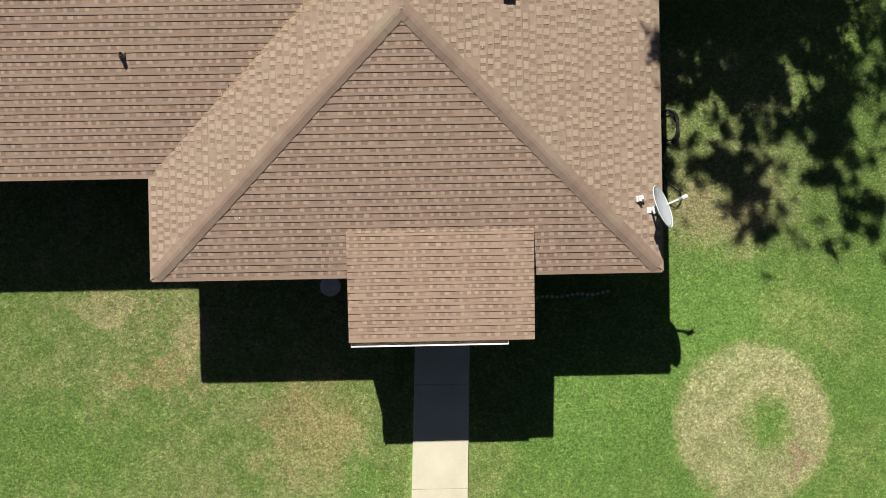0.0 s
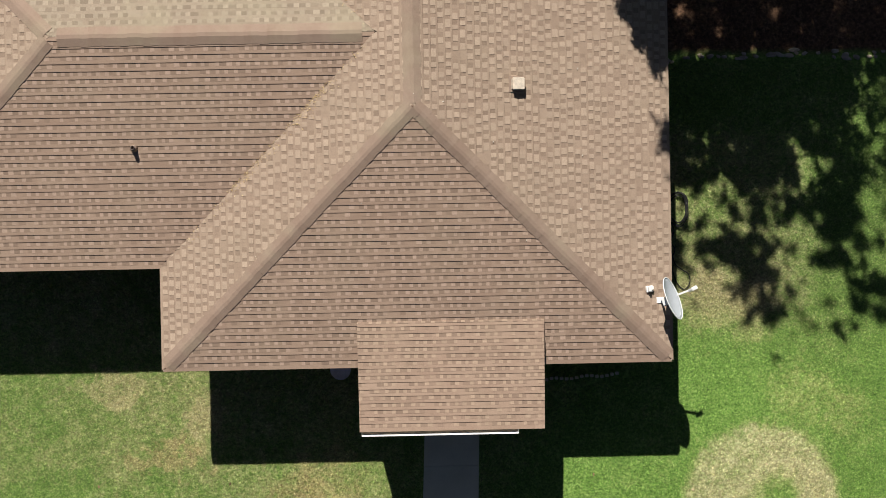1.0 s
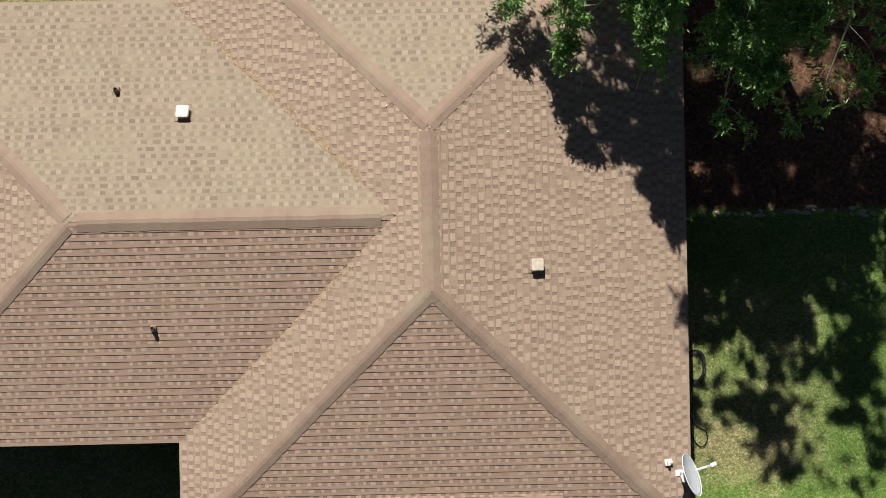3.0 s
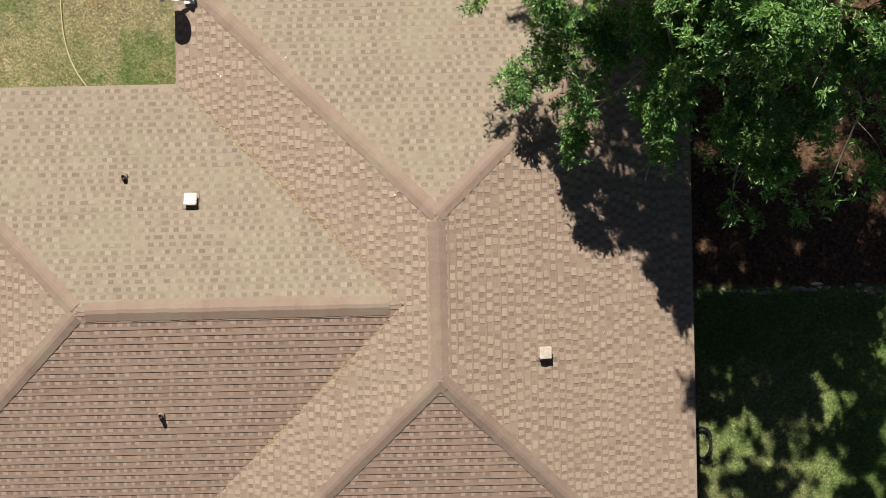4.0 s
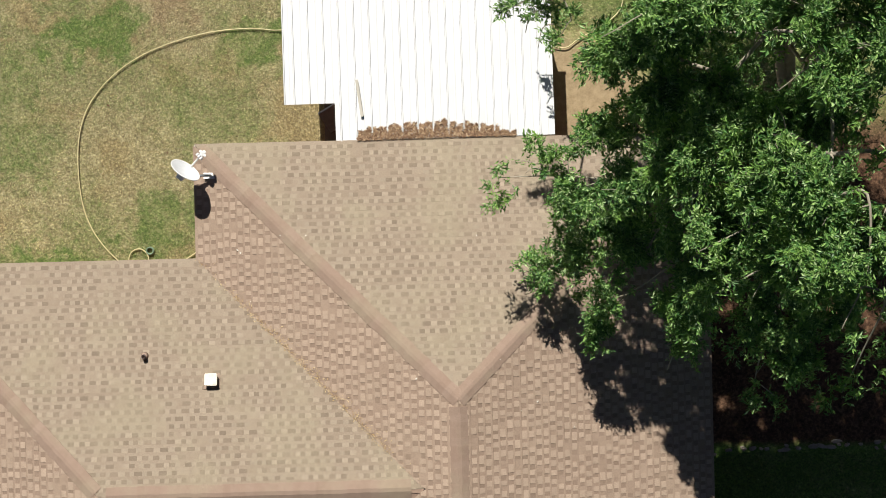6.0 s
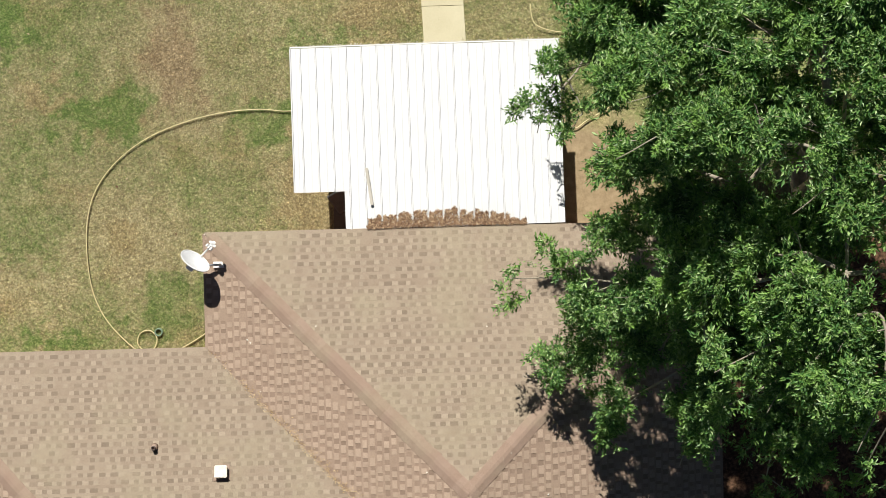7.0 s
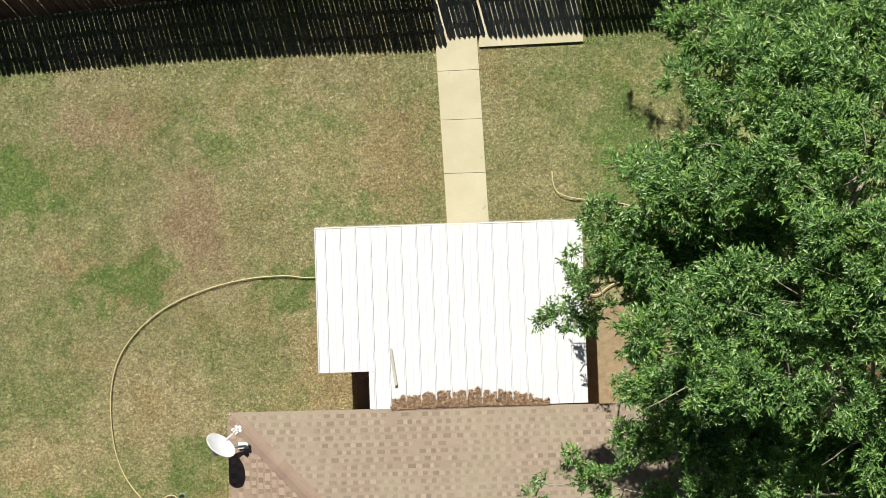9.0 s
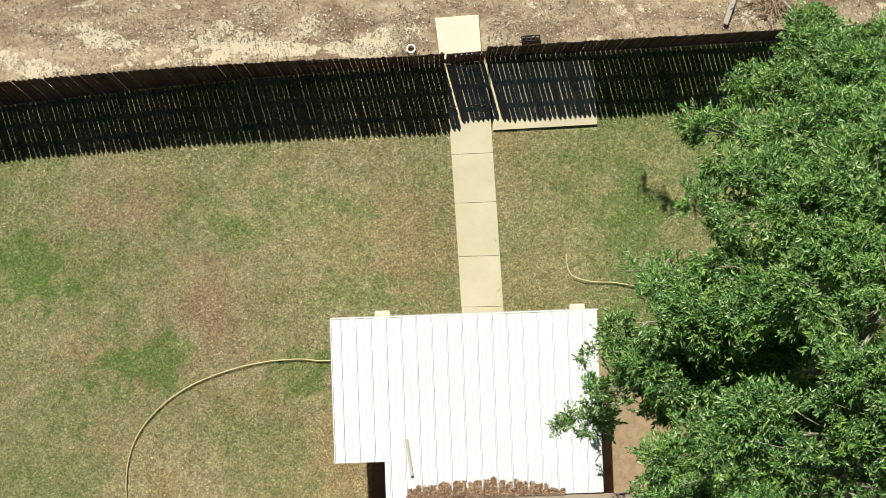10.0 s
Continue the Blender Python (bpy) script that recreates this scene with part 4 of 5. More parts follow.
# ---- lawn things ----
hose_line = [(-0.30, 10.74), (-0.50, 10.60), (-0.78, 10.42), (-1.08, 10.26), (-1.45, 10.16), (-1.75, 10.19), (-1.95, 10.38), (-1.90, 10.60), (-1.70, 10.66), (-1.55, 10.50),
             (-1.62, 10.28), (-1.85, 10.18), (-2.08, 10.33), (-2.45, 10.70), (-2.72, 11.10), (-2.90, 11.60), (-2.985, 12.3), (-2.955, 13.05), (-2.75, 13.68), (-2.30, 14.25),
             (-1.68, 14.70), (-0.90, 15.02), (-0.10, 15.21), (0.70, 15.27), (1.5, 15.25), (3.0, 15.75), (5.0, 15.80), (7.0, 14.82), (7.62, 14.97), (8.5, 15.6), (8.3, 16.5),
             (7.557, 16.76), (7.05, 16.80), (6.741, 16.857), (6.53, 16.95), (6.44, 17.10), (6.402, 17.402)]
tagged(tube("garden_hose", glide([(x, y, 0.03 + (0.03 if 2.0 < x < 6.9 and y > 15 else 0)) for x, y in hose_line], 6), 0.0115, M_HOSE, None, "", 8),
       "long pale yellow garden hose curving over the lawn", "garden hose")

bm = bmesh.new()
for k in range(24):
    w = 2 * math.pi * k / 24
    for r, z in ((0.055, 0.02), (0.06, 0.05), (0.085, 0.05), (0.09, -0.02)):
        bm.verts.new((r * math.cos(w), r * math.sin(w), z))
bm.verts.ensure_lookup_table()
for k in range(24):
    for j in range(3):
        a, b = k * 4 + j, ((k + 1) % 24) * 4 + j
        bm.faces.new([bm.verts[i] for i in (a, b, b + 1, a + 1)])
ring = part("valve_ring", bm, plain("green_plastic", (0.16, 0.24, 0.16), 0.5), None, "", True)
ring.location = (-1.515, 10.62, 0)
tagged(ring, "small grey-green plastic valve ring set in the lawn", "valve ring")


def cable_coil():
    root = thing("cable_coil", "black coaxial cable coiled on the grass below the eave", "cable")
    coil = []
    for k in range(62):
        w = 2 * math.pi * k / 15
        coil.append((10.46 + (0.20 + 0.05 * math.sin(k * 0.37)) * math.cos(w), 2.98 + (0.33 + 0.05 * math.cos(k * 0.29)) * math.sin(w), 0.02 + 0.004 * (k / 5)))
    tube("loop", glide(coil, 3), 0.013, M_DARK, root, "", 6)
    tail = [(10.27, 2.8), (10.36, 2.52), (10.29, 2.30), (10.38, 2.12), (10.30, 1.90), (10.34, 1.62), (10.44, 1.38), (10.58, 1.28), (10.69, 1.42), (10.66, 1.60), (10.52, 1.70), (10.38, 1.82), (10.30, 2.1)]
    tube("tail", glide([(x, y, 0.025) for x, y in tail], 5), 0.011, M_DARK, root, "", 6)
    tail = [(10.30, 3.3), (10.27, 2.8), (10.33, 2.45), (10.27, 2.2), (10.33, 1.85), (10.28, 1.5), (10.1, 1.2)]
    tube("tail", glide([(x, y, 0.035) for x, y in tail], 5), 0.008, M_DARK, root, "", 6)


cable_coil()


def side_table():
    t = thing("side_table", "small round grey garden table beside the porch", "table", (3.29, -0.30, 0))
    bm = bmesh.new()
    bmesh.ops.create_cone(bm, cap_ends=True, segments=32, radius1=0.205, radius2=0.215, depth=0.03, matrix=Matrix.Translation((0, 0, 0.50)))
    part("tabletop", bm, plain("grey_plastic", (0.72, 0.73, 0.75), 0.5), t)
    bm = bmesh.new()
    bmesh.ops.create_cone(bm, cap_ends=True, segments=20, radius1=0.06, radius2=0.04, depth=0.46, matrix=Matrix.Translation((0, 0, 0.255)))
    part("pedestal", bm, M_STEEL, t, "", True)
    bm = bmesh.new()
    bmesh.ops.create_cone(bm, cap_ends=True, segments=28, radius1=0.16, radius2=0.12, depth=0.04, matrix=Matrix.Translation((0, 0, 0.01)))
    part("base", bm, M_STEEL, t)


side_table()


def block_edging():
    root = thing("block_edging", "row of small grey edging blocks along the shaded front bed", "garden edging")
    bm = bmesh.new()
    box(bm, -0.035, 0.035, -0.03, 0.03, 0, 0.09, 0.008)
    block = part("block", bm, M_WALK_S, root)
    rng = random.Random(3)
    for i in range(15):
        q = i / 14
        ob = block if i == 0 else put_under(new("block", block.data), root)
        ob.matrix_basis = pose(7.62 + 1.5 * q, -0.61 + 0.10 * q + 0.02 * math.sin(i), -0.015, 0, 0, 4 + rng.uniform(-5, 5))


block_edging()


def rock(name, parent, seed, size):
    bm = bmesh.new()
    bmesh.ops.create_icosphere(bm, subdivisions=2, radius=1.0)
    for v in bm.verts:
        k = 1 + 0.35 * noise.noise(v.co * 1.4 + Vector((seed * 7.1, 0, 0)))
        v.co = Vector((v.co.x * size[0], v.co.y * size[1], max(v.co.z, -0.6) * size[2])) * k
    return part(name, bm, M_STONE, parent)


def stone_edging():
    root = thing("stone_edging", "row of rough flat field stones edging the tree bed", "garden edging")
    rng = random.Random(12)
    base = [rock("stone", root, k, s) for k, s in enumerate(((0.085, 0.045, 0.03), (0.06, 0.04, 0.03), (0.12, 0.05, 0.025), (0.05, 0.035, 0.03)))]
    x, i = 10.0, 0
    while x < 17:
        y = 6.10 + 0.13 * min(1, (x - 10) / 2) + 0.04 * math.sin(x * 3)
        for row in range(rng.choice((1, 1, 2))):
            ob = base[i] if i < 4 else put_under(new("stone", rng.choice(base).data), root)
            ob.matrix_basis = pose(x + rng.uniform(-0.04, 0.04), y + 0.07 * row + rng.gauss(0, 0.02), -0.005, 0, 0, rng.uniform(-30, 30) + 180 * rng.randint(0, 1))
            i += 1
        x += rng.uniform(0.09, 0.34)


stone_edging()


def roof_specks():
    """A few pale chips and droppings on the shingles, and dead leaves on the back lawn."""
    rng = random.Random(41)
    c, s = math.cos(radians(0.516)), math.sin(radians(0.516))
    out = []
    for _ in range(34):
        x, y = rng.uniform(0.5, 9.5), rng.uniform(0.3, 12.2)
        out.append((c * x - s * y, s * x + c * y, roof_z(x, y) + 0.03))
    scatter("pale_chips", out, (0.02, 0.055, 0.3, 0.7), plain("pale_chip", (0.62, 0.58, 0.50)), "small pale chips and droppings on the shingles", "debris", 44, 0.2)
    out = [(3.31 + rng.gauss(0, 0.05), 18.62 + rng.gauss(0, 0.04), rng.uniform(0.005, 0.03)) for _ in range(7)]
    out += [(rng.uniform(-4.5, 8), rng.uniform(12.5, 20), rng.uniform(0.0, 0.02)) for _ in range(40)]
    out += [(rng.uniform(-3.5, 14), rng.uniform(-4.8, -2.4), rng.uniform(0.0, 0.02)) for _ in range(14)]
    out = [q for q in out if not (1.5 < q[0] < 7 and 12.4 < q[1] < 16.4)]
    scatter("dead_leaves", out, (0.04, 0.09, 0.3, 0.6), M_LITTER, "scattered dead brown leaves on the lawn", "leaf litter", 45, 0.4)


roof_specks()


# ---- lane things ----
tyre = [(3.19 + 0.085 * math.cos(k * math.pi / 10), 21.80 + 0.085 * math.sin(k * math.pi / 10), 0.03) for k in range(21)]
tagged(tube("plastic_ring", tyre, 0.022, M_WHITE, None, "", 8), "white plastic pipe ring lying in the lane", "ring")
block = thing("hollow_block", "dark hollow clay block lying in the dirt lane", "block", (5.73, 21.98, 0), 3)
for q in (-0.15, -0.05, 0.05, 0.15):
    bm = bmesh.new()
    box(bm, q - 0.047, q + 0.047, -0.06, -0.045, 0, 0.10)
    box(bm, q - 0.047, q + 0.047, 0.045, 0.06, 0, 0.10)
    box(bm, q - 0.047, q - 0.035, -0.0449, 0.0449, 0, 0.10)
    box(bm, q + 0.035, q + 0.047, -0.0449, 0.0449, 0, 0.10)
    part("cell", bm, M_DARK, block)
plank("lumber", (9.86, 22.22, 0.02), (10.12, 22.95, 0.02), 0.10, 0.04, "pale length of sawn lumber lying in the lane")


def brush_pile():
    rng = random.Random(21)
    vs, fs = [], []
    for _ in range(90):
        a, n = rng.uniform(0, math.pi), rng.uniform(0.2, 0.6)
        p = Vector((rng.gauss(10.95, 0.35), rng.gauss(22.75, 0.22), rng.uniform(0.02, 0.18)))
        d = Vector((math.cos(a), math.sin(a), rng.uniform(-0.15, 0.15))) * n
        v, f = tube_data(glide([p - d / 2, p + Vector((rng.gauss(0, 0.05), rng.gauss(0, 0.05), 0.03)), p + d / 2], 3), rng.uniform(0.005, 0.012), 5)
        k = len(vs)
        vs += v
        fs += [tuple(i + k for i in q) for q in f]
    tagged(made("brush_pile", vs, fs, M_TWIG), "low heap of dead brown twigs in the lane", "brush", kind="stuff")


brush_pile()


# ---- tree ----
TRUNK = Vector((11.3, 12.8, 0))
FORK = Vector((11.2, 12.95, 2.6))
CLUMPS = []  # leaf clumps: centre, radius, depth, whether it lies deep in the crown
BRANCHES = []   # lines of the limbs and of the twigs that carry the clumps, with their radii
grow = random.Random(7)


def bough(inner, tip, spread, n, size, deep=False, sag=0.25):
    """A limb that leaves the nearest limb further in, runs through the inner point out to its tip, and carries n clumps; the last are smaller."""
    a, b = Vector(inner), Vector(tip)
    way = b - a
    side = Vector((-way.y, way.x, 0)).normalized()
    low = Vector((0, 0, -sag - 0.45 * size))
    reach = (a - FORK).xy.length
    start, near = FORK + Vector((0, 0, 1.2)), 1e9
    for name, line, radii in BRANCHES:
        for q in line[::2]:
            if name == "limb" and (q - FORK).xy.length < reach - 0.3 and (q - a).length + (hop := grow.uniform(0, 0.9)) < near and q.z < a.z + 0.3:
                start, near = q, (q - a).length + hop
    if size < 0.3:
        start = min((q[0] for q in CLUMPS), key=lambda q: (q - a).length)
    bend = Vector((grow.gauss(0, 0.22), grow.gauss(0, 0.22), -0.25)) * min(1.0, (start - a).length)
    line = glide([start, start.lerp(a + low, 0.5) + bend, a + low, a.lerp(b, 0.55) + low * 0.8 + side * grow.gauss(0, 0.14), b + low * 0.3], 5)
    BRANCHES.append(("limb", line, np.linspace(0.036 if size > 0.36 else 0.022, 0.007, len(line)).tolist()))
    for i in range(n):
        u = (i + grow.uniform(0.1, 0.9)) / n
        c = a + way * u + side * grow.uniform(-1, 1) * spread * (1.1 - 0.45 * u) + Vector((0, 0, grow.gauss(0, 0.16)))
        r = size * grow.uniform(0.75, 1.2) * (1 - 0.35 * u ** 2)
        CLUMPS.append((c, r, r * grow.uniform(0.5, 0.75), deep))
        k = min(len(line) - 3, max(8, int((0.5 + 0.5 * u) * len(line)) - 3))
        for _ in range(2 if size > 0.3 else 1):
            w = grow.uniform(0, 2 * math.pi)
            e = c + Vector((math.cos(w) * r * 0.8, math.sin(w) * r * 0.8, r * grow.uniform(-0.1, 0.55)))
            m = line[k].lerp(e, 0.5) + Vector((grow.gauss(0, 0.1), grow.gauss(0, 0.1), grow.uniform(0.0, 0.16)))
            BRANCHES.append(("branch", glide([line[k], m, e], 4), np.linspace(0.013, 0.004, 9).tolist()))


# main limbs up from the fork, bare inside the crown
for top in ((9.8, 11.6, 8.2), (9.9, 13.6, 8.6), (9.9, 15.4, 8.8), (10.0, 17.2, 8.4), (11.0, 18.2, 7.4), (12.2, 13.8, 9.0), (10.6, 10.4, 6.2)):
    t = Vector(top)
    stem = glide([FORK + Vector((0, 0, 0.4)), FORK.lerp(t, 0.4) + Vector((grow.gauss(0, 0.25), grow.gauss(0, 0.25), 0.5)), FORK.lerp(t, 0.75) + Vector((grow.gauss(0, 0.25), grow.gauss(0, 0.25), 0.2)), t], 5)
    BRANCHES.append(("limb", stem, np.linspace(0.13, 0.05, len(stem)).tolist()))
# low boughs over the house roof
bough((8.2, 11.6, 6.8), (5.45, 11.80, 5.6), 0.50, 21, 0.46)
bough((8.2, 10.9, 6.5), (6.05, 10.12, 3.6), 0.40, 10, 0.42)
bough((8.0, 10.8, 5.6), (6.70, 10.90, 5.0), 0.45, 7, 0.42)
bough((8.4, 10.3, 6.2), (7.12, 9.05, 4.5), 0.42, 11, 0.46)
bough((8.9, 10.0, 6.4), (8.55, 8.40, 4.6), 0.36, 8, 0.46)
bough((10.4, 9.7, 5.8), (10.15, 7.60, 4.1), 0.65, 13, 0.52)
bough((12.0, 9.7, 6.2), (11.75, 7.90, 4.3), 0.7, 12, 0.55)
# high boughs on the south and south-west
bough((9.9, 11.5, 9.6), (8.15, 10.55, 9.3), 0.60, 17, 0.47)
bough((10.4, 11.3, 10.0), (10.05, 9.45, 9.6), 0.55, 13, 0.45)
bough((10.0, 10.7, 8.6), (8.50, 9.75, 7.6), 0.50, 12, 0.46)
bough((9.4, 12.2, 9.2), (7.70, 11.60, 7.2), 0.40, 11, 0.46)
bough((11.8, 11.2, 10.4), (12.3, 9.3, 9.2), 0.8, 12, 0.58)
# boughs towards the patio
bough((9.5, 13.9, 10.3), (6.80, 13.55, 9.4), 0.42, 14, 0.42)
bough((9.2, 13.8, 8.4), (7.10, 13.95, 7.6), 0.50, 11, 0.46)
bough((8.9, 13.0, 8.2), (7.60, 12.85, 6.9), 0.35, 8, 0.42)
bough((9.6, 15.0, 10.6), (6.55, 14.85, 9.2), 0.50, 17, 0.46)
bough((10.4, 15.8, 10.9), (8.90, 15.85, 10.7), 0.40, 8, 0.46)
bough((8.8, 15.7, 8.0), (6.30, 16.00, 7.9), 0.45, 14, 0.44)
bough((7.6, 15.5, 7.6), (6.05, 15.15, 6.1), 0.40, 12, 0.33)
bough((6.5, 14.9, 6.0), (5.58, 14.58, 5.6), 0.22, 9, 0.20)
bough((6.5, 14.7, 5.8), (6.05, 14.25, 5.5), 0.16, 5, 0.18)
bough((7.0, 15.8, 4.8), (6.12, 15.55, 4.0), 0.18, 5, 0.20)
bough((7.0, 14.7, 4.2), (6.45, 14.30, 3.3), 0.10, 4, 0.18)
bough((8.7, 12.7, 6.6), (7.15, 12.45, 5.3), 0.42, 10, 0.44)
bough((10.6, 12.3, 7.4), (9.4, 12.6, 6.6), 0.5, 8, 0.5)
bough((8.3, 13.9, 7.4), (6.95, 13.85, 6.3), 0.45, 9, 0.42)
bough((7.8, 16.6, 8.6), (6.50, 16.40, 7.8), 0.40, 9, 0.42)
# boughs towards the fence
bough((9.5, 16.8, 10.5), (6.95, 17.00, 7.5), 0.50, 16, 0.46)
bough((7.4, 17.2, 6.9), (6.80, 17.16, 5.4), 0.12, 4, 0.24)
bough((9.8, 17.7, 10.1), (7.50, 18.45, 8.3), 0.52, 15, 0.48)
bough((9.9, 18.6, 9.0), (7.95, 19.70, 5.1), 0.50, 15, 0.48)
bough((10.0, 19.2, 8.0), (8.90, 20.30, 6.2), 0.45, 9, 0.48)
bough((10.3, 19.0, 8.6), (9.65, 21.20, 5.8), 0.60, 14, 0.5)
bough((11.3, 18.6, 9.0), (11.2, 21.30, 6.0), 0.8, 14, 0.6)
# sprigs out of view beyond the fence, added for their shadow on the lawn
bough((8.3, 23.2, 5.6), (6.70, 23.60, 4.9), 0.28, 5, 0.22)
# top and far side
bough((11.0, 13.2, 10.6), (9.20, 12.75, 9.6), 0.40, 9, 0.44)
bough((11.4, 14.2, 11.0), (9.8, 14.6, 10.7), 0.7, 12, 0.55)
bough((11.2, 16.2, 10.6), (10.2, 16.8, 10.6), 0.7, 10, 0.55)
bough((12.3, 12.4, 10.8), (14.7, 10.9, 8.2), 1.0, 13, 0.75)
bough((12.4, 14.3, 11.0), (15.1, 14.7, 8.6), 1.1, 14, 0.8)
bough((12.0, 16.4, 10.3), (13.8, 19.3, 6.9), 1.0, 13, 0.75)
bough((11.6, 12.6, 10.4), (10.2, 12.4, 9.6), 0.55, 9, 0.5)
bough((11.5, 11.9, 9.6), (10.7, 10.8, 9.2), 0.5, 8, 0.5)
# shaded leaf layers inside the crown
bough((10.6, 10.8, 6.0), (8.6, 10.6, 5.0), 0.8, 9, 0.65, True)
bough((12.6, 11.0, 6.0), (10.6, 9.4, 4.6), 0.9, 9, 0.65, True)
bough((10.6, 14.4, 6.6), (8.1, 14.4, 6.2), 0.8, 10, 0.6, True)
bough((10.6, 16.2, 6.6), (7.9, 16.4, 5.8), 0.9, 12, 0.65, True)
bough((11.0, 18.0, 6.0), (9.2, 19.0, 4.8), 0.9, 9, 0.65, True)
bough((12.4, 13.2, 7.0), (13.8, 13.0, 6.0), 0.9, 8, 0.75, True)
bough((10.4, 12.6, 6.0), (8.7, 12.2, 5.4), 0.6, 8, 0.5, True)
bough((12.2, 14.7, 7.2), (10.4, 13.6, 6.6), 0.9, 9, 0.7, True)
bough((11.6, 16.0, 8.2), (10.2, 15.2, 8.0), 0.8, 8, 0.6, True)
bough((13.4, 15.6, 7.0), (14.4, 17.0, 6.0), 1.0, 8, 0.75, True)


def leafy(v, deep):
    """Whether a sprig grows here: clumps with gaps; along the sun's way the crown ends in a ragged edge and has open columns that let light down."""
    sx, sy = v.x + 0.245 * v.z, v.y - 0.97 * v.z
    clump = noise.noise(v * 1.9) + 0.6 * noise.noise(v * 0.7) + 0.5 * noise.noise(v * 4.5)
    fine = 1.15 * noise.noise(Vector((sx * 4.0, sy * 3.4, 0)))
    if sx < 10.1:
        rim = 4.55 + max(0.0, 7.6 - sx) * 1.3 - max(0.0, sx - 9.1) * 1.15 + 0.5 * noise.noise(Vector((sx * 1.8, sy * 0.6, 8)))
        if sy < rim or fine < -0.28 + 0.35 * max(0.0, 1 - (sy - rim) / 0.7):
            return False
    elif sy < 5.2:
        shaft = 0.7 * noise.noise(Vector((sx * 0.95, sy * 0.7, 3))) + fine
        if shaft < min(0.22, -0.2 + 0.12 * (4.8 - sy)) + (0.16 if sx < 11.6 and sy < 3.6 else 0) - 0.6 * max(0.0, sy - 4.3):
            return False
    elif 6.1 < sy < 8.0 and fine < -0.3:
        return False
    return clump > (-0.45 if deep else -0.16)


def tree():
    root = thing("tree", "large leafy green shade tree overhanging the roof and patio", "tree", TRUNK)
    rng = np.random.default_rng(7)
    o = TRUNK
    tube("trunk", glide([(0, 0, -0.1), (0.02, 0.02, 0.3), (0.05, 0.1, 1.4), FORK - o, FORK - o + Vector((-0.2, 0.2, 1.6))], 5),
         np.linspace(0.34, 0.17, 21).tolist(), M_BARK, root, "", 14)
    vs, fs = [], []
    for name, line, radii in BRANCHES:
        if name == "limb":
            tube("limb", [q - o for q in line], radii, M_BRANCH, root, "", 7)
        elif leafy(line[-1], True) and leafy(line[-4], True):
            v, f = tube_data([q - o for q in line], radii, 5)
            k = len(vs)
            vs += v
            fs += [tuple(i + k for i in t) for t in f]
    tagged(made("branch", vs, fs, M_BRANCH, root, "pale thin branches among the leaves", True), kind="stuff")
    leaf_pos, leaf_dir, leaf_len = [], [], []
    for c, r, depth, deep in CLUMPS:
        far = c.x > 11.5
        n = int(4 * math.pi * ((r * r) ** 1.6 / 3 + 2 * (r * depth) ** 1.6 / 3) ** (1 / 1.6) * (26 if far else 50 if deep else 100 if r > 0.26 else 50))
        u = rng.normal(size=(n * 2, 3))
        u /= np.linalg.norm(u, axis=1)[:, None]
        u = u[u[:, 2] > -0.5][:n]
        p = np.array(c) + u * (rng.uniform(0.2, 1.12, len(u)) ** 0.6)[:, None] * np.array((r, r, depth))
        keep = np.array([leafy(Vector(q), deep) for q in p])
        p, u = p[keep], u[keep]
        if not len(p):
            continue
        # each sprig: narrow leaves set all round a short twig that points outwards and up
        axis = u * 0.75 + rng.normal(size=p.shape) * 0.5 + np.array((0, 0, 0.15))
        axis /= np.linalg.norm(axis, axis=1)[:, None]
        big = rng.uniform(0.8, 1.25, len(p)) * (1.45 if far else 1.0)
        for k in range(15):
            d = axis * (0.45 + 0.04 * k) + rng.normal(size=p.shape) * 0.5
            d[:, 2] = d[:, 2] * 0.7 - 0.05
            d /= np.linalg.norm(d, axis=1)[:, None]
            leaf_pos.append(p + axis * (0.014 * k - 0.09) + rng.normal(size=p.shape) * 0.018 - np.array(o))
            leaf_dir.append(d)
            leaf_len.append(big * rng.uniform(0.05, 0.10, len(p)))
    p, d = np.concatenate(leaf_pos), np.concatenate(leaf_dir)
    n = len(p)
    L = np.concatenate(leaf_len)[:, None]
    W = L * rng.uniform(0.13, 0.20, n)[:, None]
    side = np.cross(d, np.array((0.0, 0.0, 1.0)) + rng.normal(size=(n, 3)) * 0.6)
    side /= np.linalg.norm(side, axis=1)[:, None] + 1e-6
    upn = np.cross(side, d)
    vs = np.stack([p, p + d * L * 0.45 + side * W + upn * W * 0.4, p + d * L - np.array((0, 0, 1.0)) * L * 0.12, p + d * L * 0.45 - side * W + upn * W * 0.4], 1).reshape(-1, 3)
    b = 4 * np.arange(n)[:, None]
    fs = np.concatenate([b + np.array((0, 1, 2)), b + np.array((0, 2, 3))])
    made("crown", vs.tolist(), fs.tolist(), M_LEAF, root, "dense clumps of narrow green leaves")


tree()


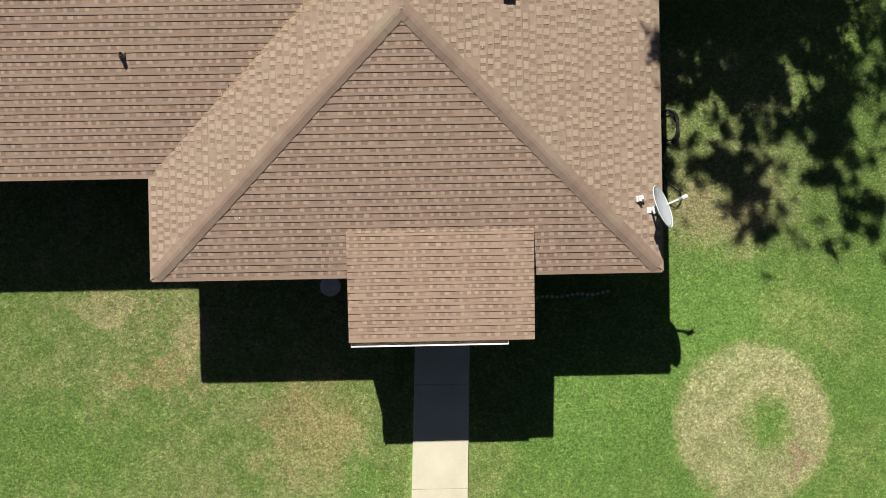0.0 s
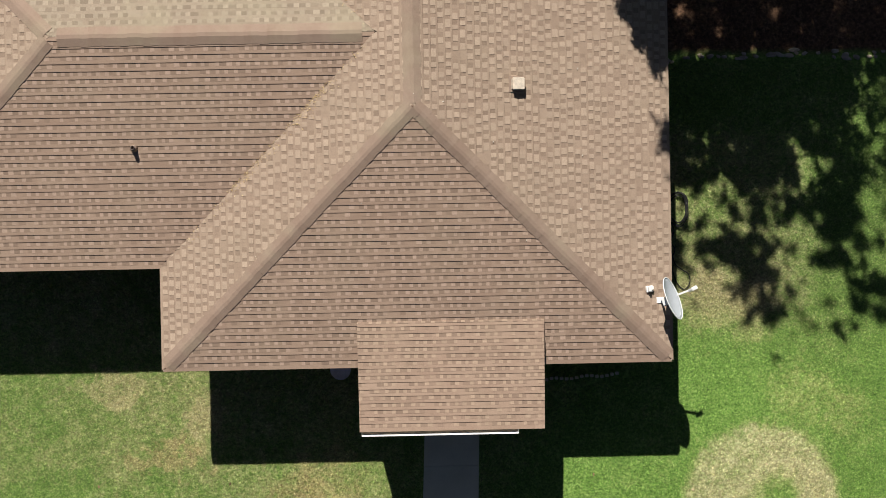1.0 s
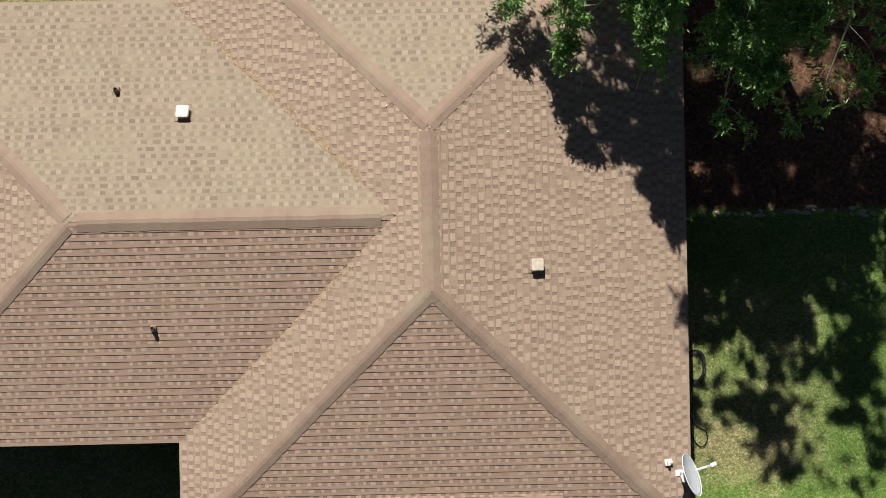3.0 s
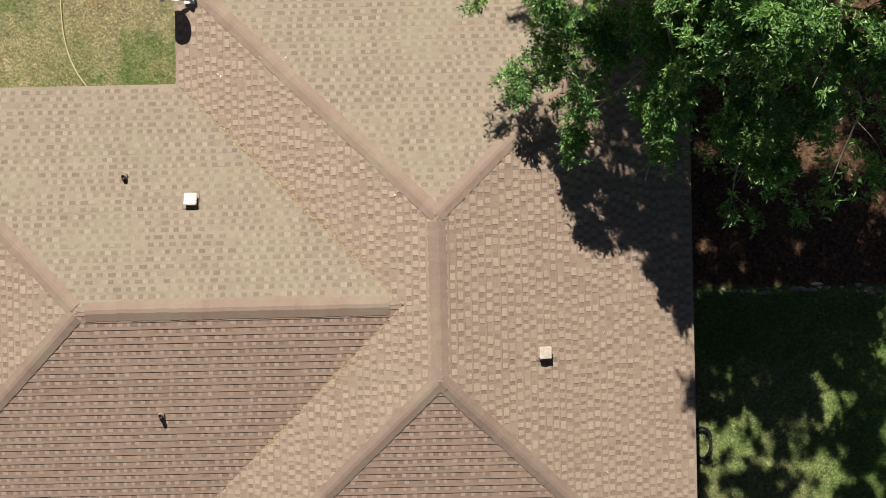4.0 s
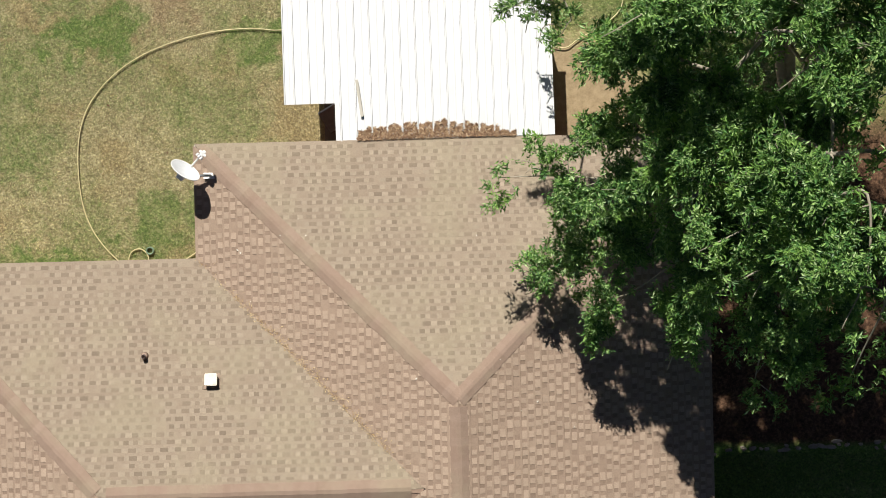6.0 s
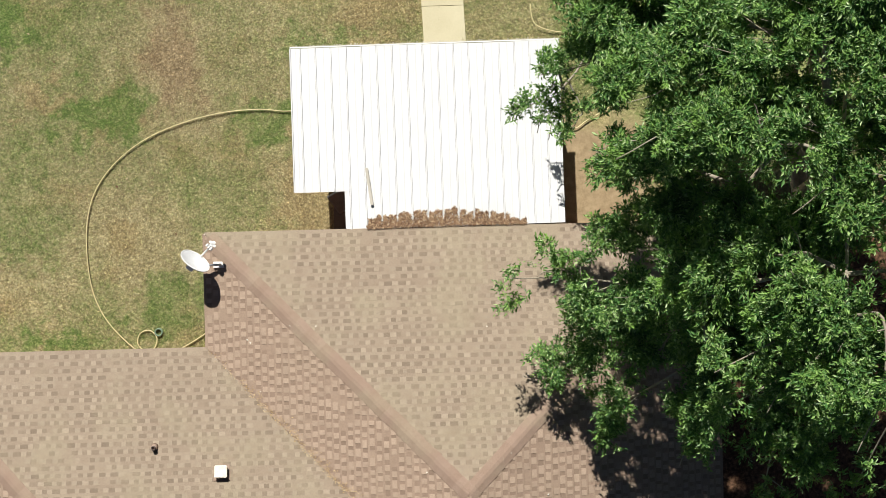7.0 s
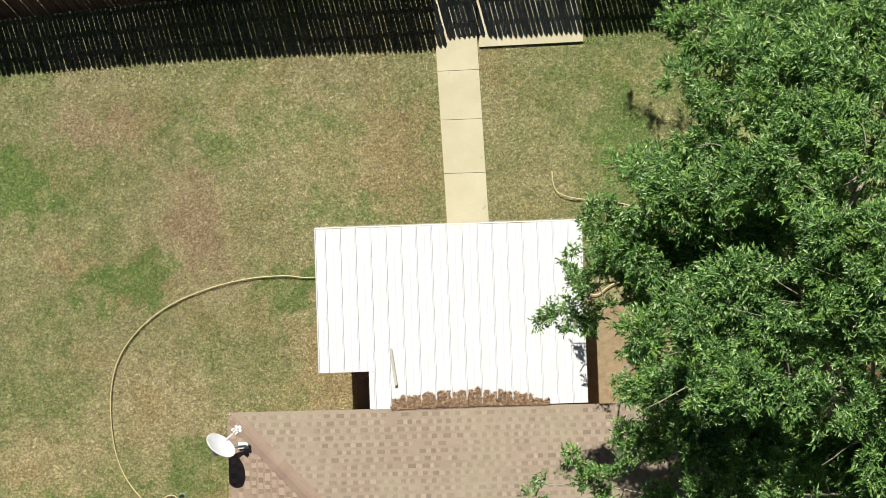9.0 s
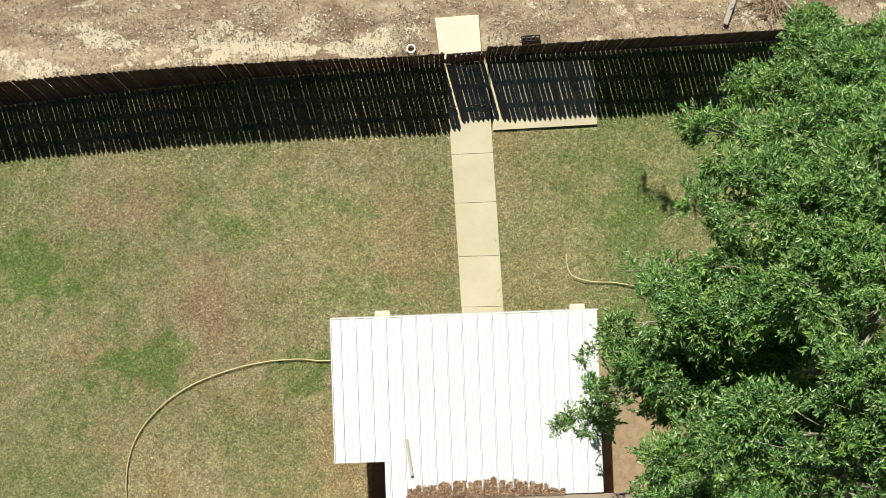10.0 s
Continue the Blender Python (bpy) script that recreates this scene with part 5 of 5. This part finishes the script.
# ---- grass ----
def grass():
    rng = np.random.default_rng(17)
    pts = []
    for x0, x1, y0, y1, n in ((-8, 17, -7.5, 0.4, 420000), (-8, 0.4, 0.4, 2.3, 33000), (9.5, 17, 0.4, 6.1, 110000), (-8, 9.5, 10.1, 21.5, 500000)):
        q = np.stack([rng.uniform(x0, x1, n), rng.uniform(y0, y1, n)], 1)
        x, y = q[:, 0], q[:, 1]
        walk_s = (y < 0) & (x > 4.99 + 0.031 * y - 0.02) & (x < 6.24 + 0.023 * y)
        walk_n = (y > 14.8) & (x > 4.25 - 0.05 * (y - 14.8) - 0.02) & (x < 5.16 - 0.051 * (y - 14.8))
        bins = (y > 20.03) & (x > 4.85) & (x < 7.12)
        patio = (x > 2.2) & (x < 6.95) & (y > 12.2) & (y < 15.62)
        soil = (x > 6.5) & (x < 9.5) & (y > 10) & (y < 15.2)
        home = (x > 0.4) & (x < 9.45) & (y > 0.4) & (y < 12.2)
        lane = y > 21.25 + 0.05 * x
        # the blades thin out towards the far sides
        rim = np.minimum(np.minimum((x + 8) / 2.5, (17 - x) / 2.5), (y + 7.5) / 2.0) < rng.uniform(0, 1, n)
        pts.append(q[~(walk_s | walk_n | bins | patio | soil | home | lane | rim)])
    q = np.concatenate(pts)
    n = len(q)
    a = rng.uniform(0, 2 * np.pi, n)
    L, h, w = rng.uniform(0.03, 0.085, n), rng.uniform(-0.008, 0.01, n), rng.uniform(0.004, 0.009, n)
    base = np.stack([q[:, 0], q[:, 1], np.full(n, -0.022)], 1)
    s = np.stack([-np.sin(a) * w, np.cos(a) * w, np.zeros(n)], 1)
    tip = np.stack([q[:, 0] + np.cos(a) * L, q[:, 1] + np.sin(a) * L, h], 1)
    vs = np.stack([base + s, base - s, tip], 1).reshape(-1, 3)
    me = bpy.data.meshes.new("grass")
    me.vertices.add(3 * n)
    me.vertices.foreach_set("co", vs.ravel())
    me.loops.add(3 * n)
    me.loops.foreach_set("vertex_index", np.arange(3 * n))
    me.polygons.add(n)
    me.polygons.foreach_set("loop_start", np.arange(0, 3 * n, 3))
    me.update(calc_edges=True)
    me.materials.append(M_BLADE)
    tagged(new("grass", me), "short mown lawn grass, green with dry straw patches", "grass", kind="stuff")


grass()


def lane_weeds():
    rng = random.Random(31)
    out = []
    while len(out) < 38000:
        x, y = rng.uniform(-7, 14), rng.uniform(21.2, 25)
        if y > 21.45 + 0.05 * x and not (3.6 < x < 4.8 and y < 22.55) and noise.noise((x * 0.9, y * 2.0, 3)) + 0.5 * noise.noise((x * 3, y * 3, 1)) > rng.uniform(-0.6, 0.3):
            out.append((x, y, rng.uniform(-0.022, -0.004)))
    scatter("dry_weeds", out, (0.014, 0.06, 0.2, 0.6), M_WEED, "sparse dry brown weeds over the bare lane", "weeds", 5, 0.25)


lane_weeds()
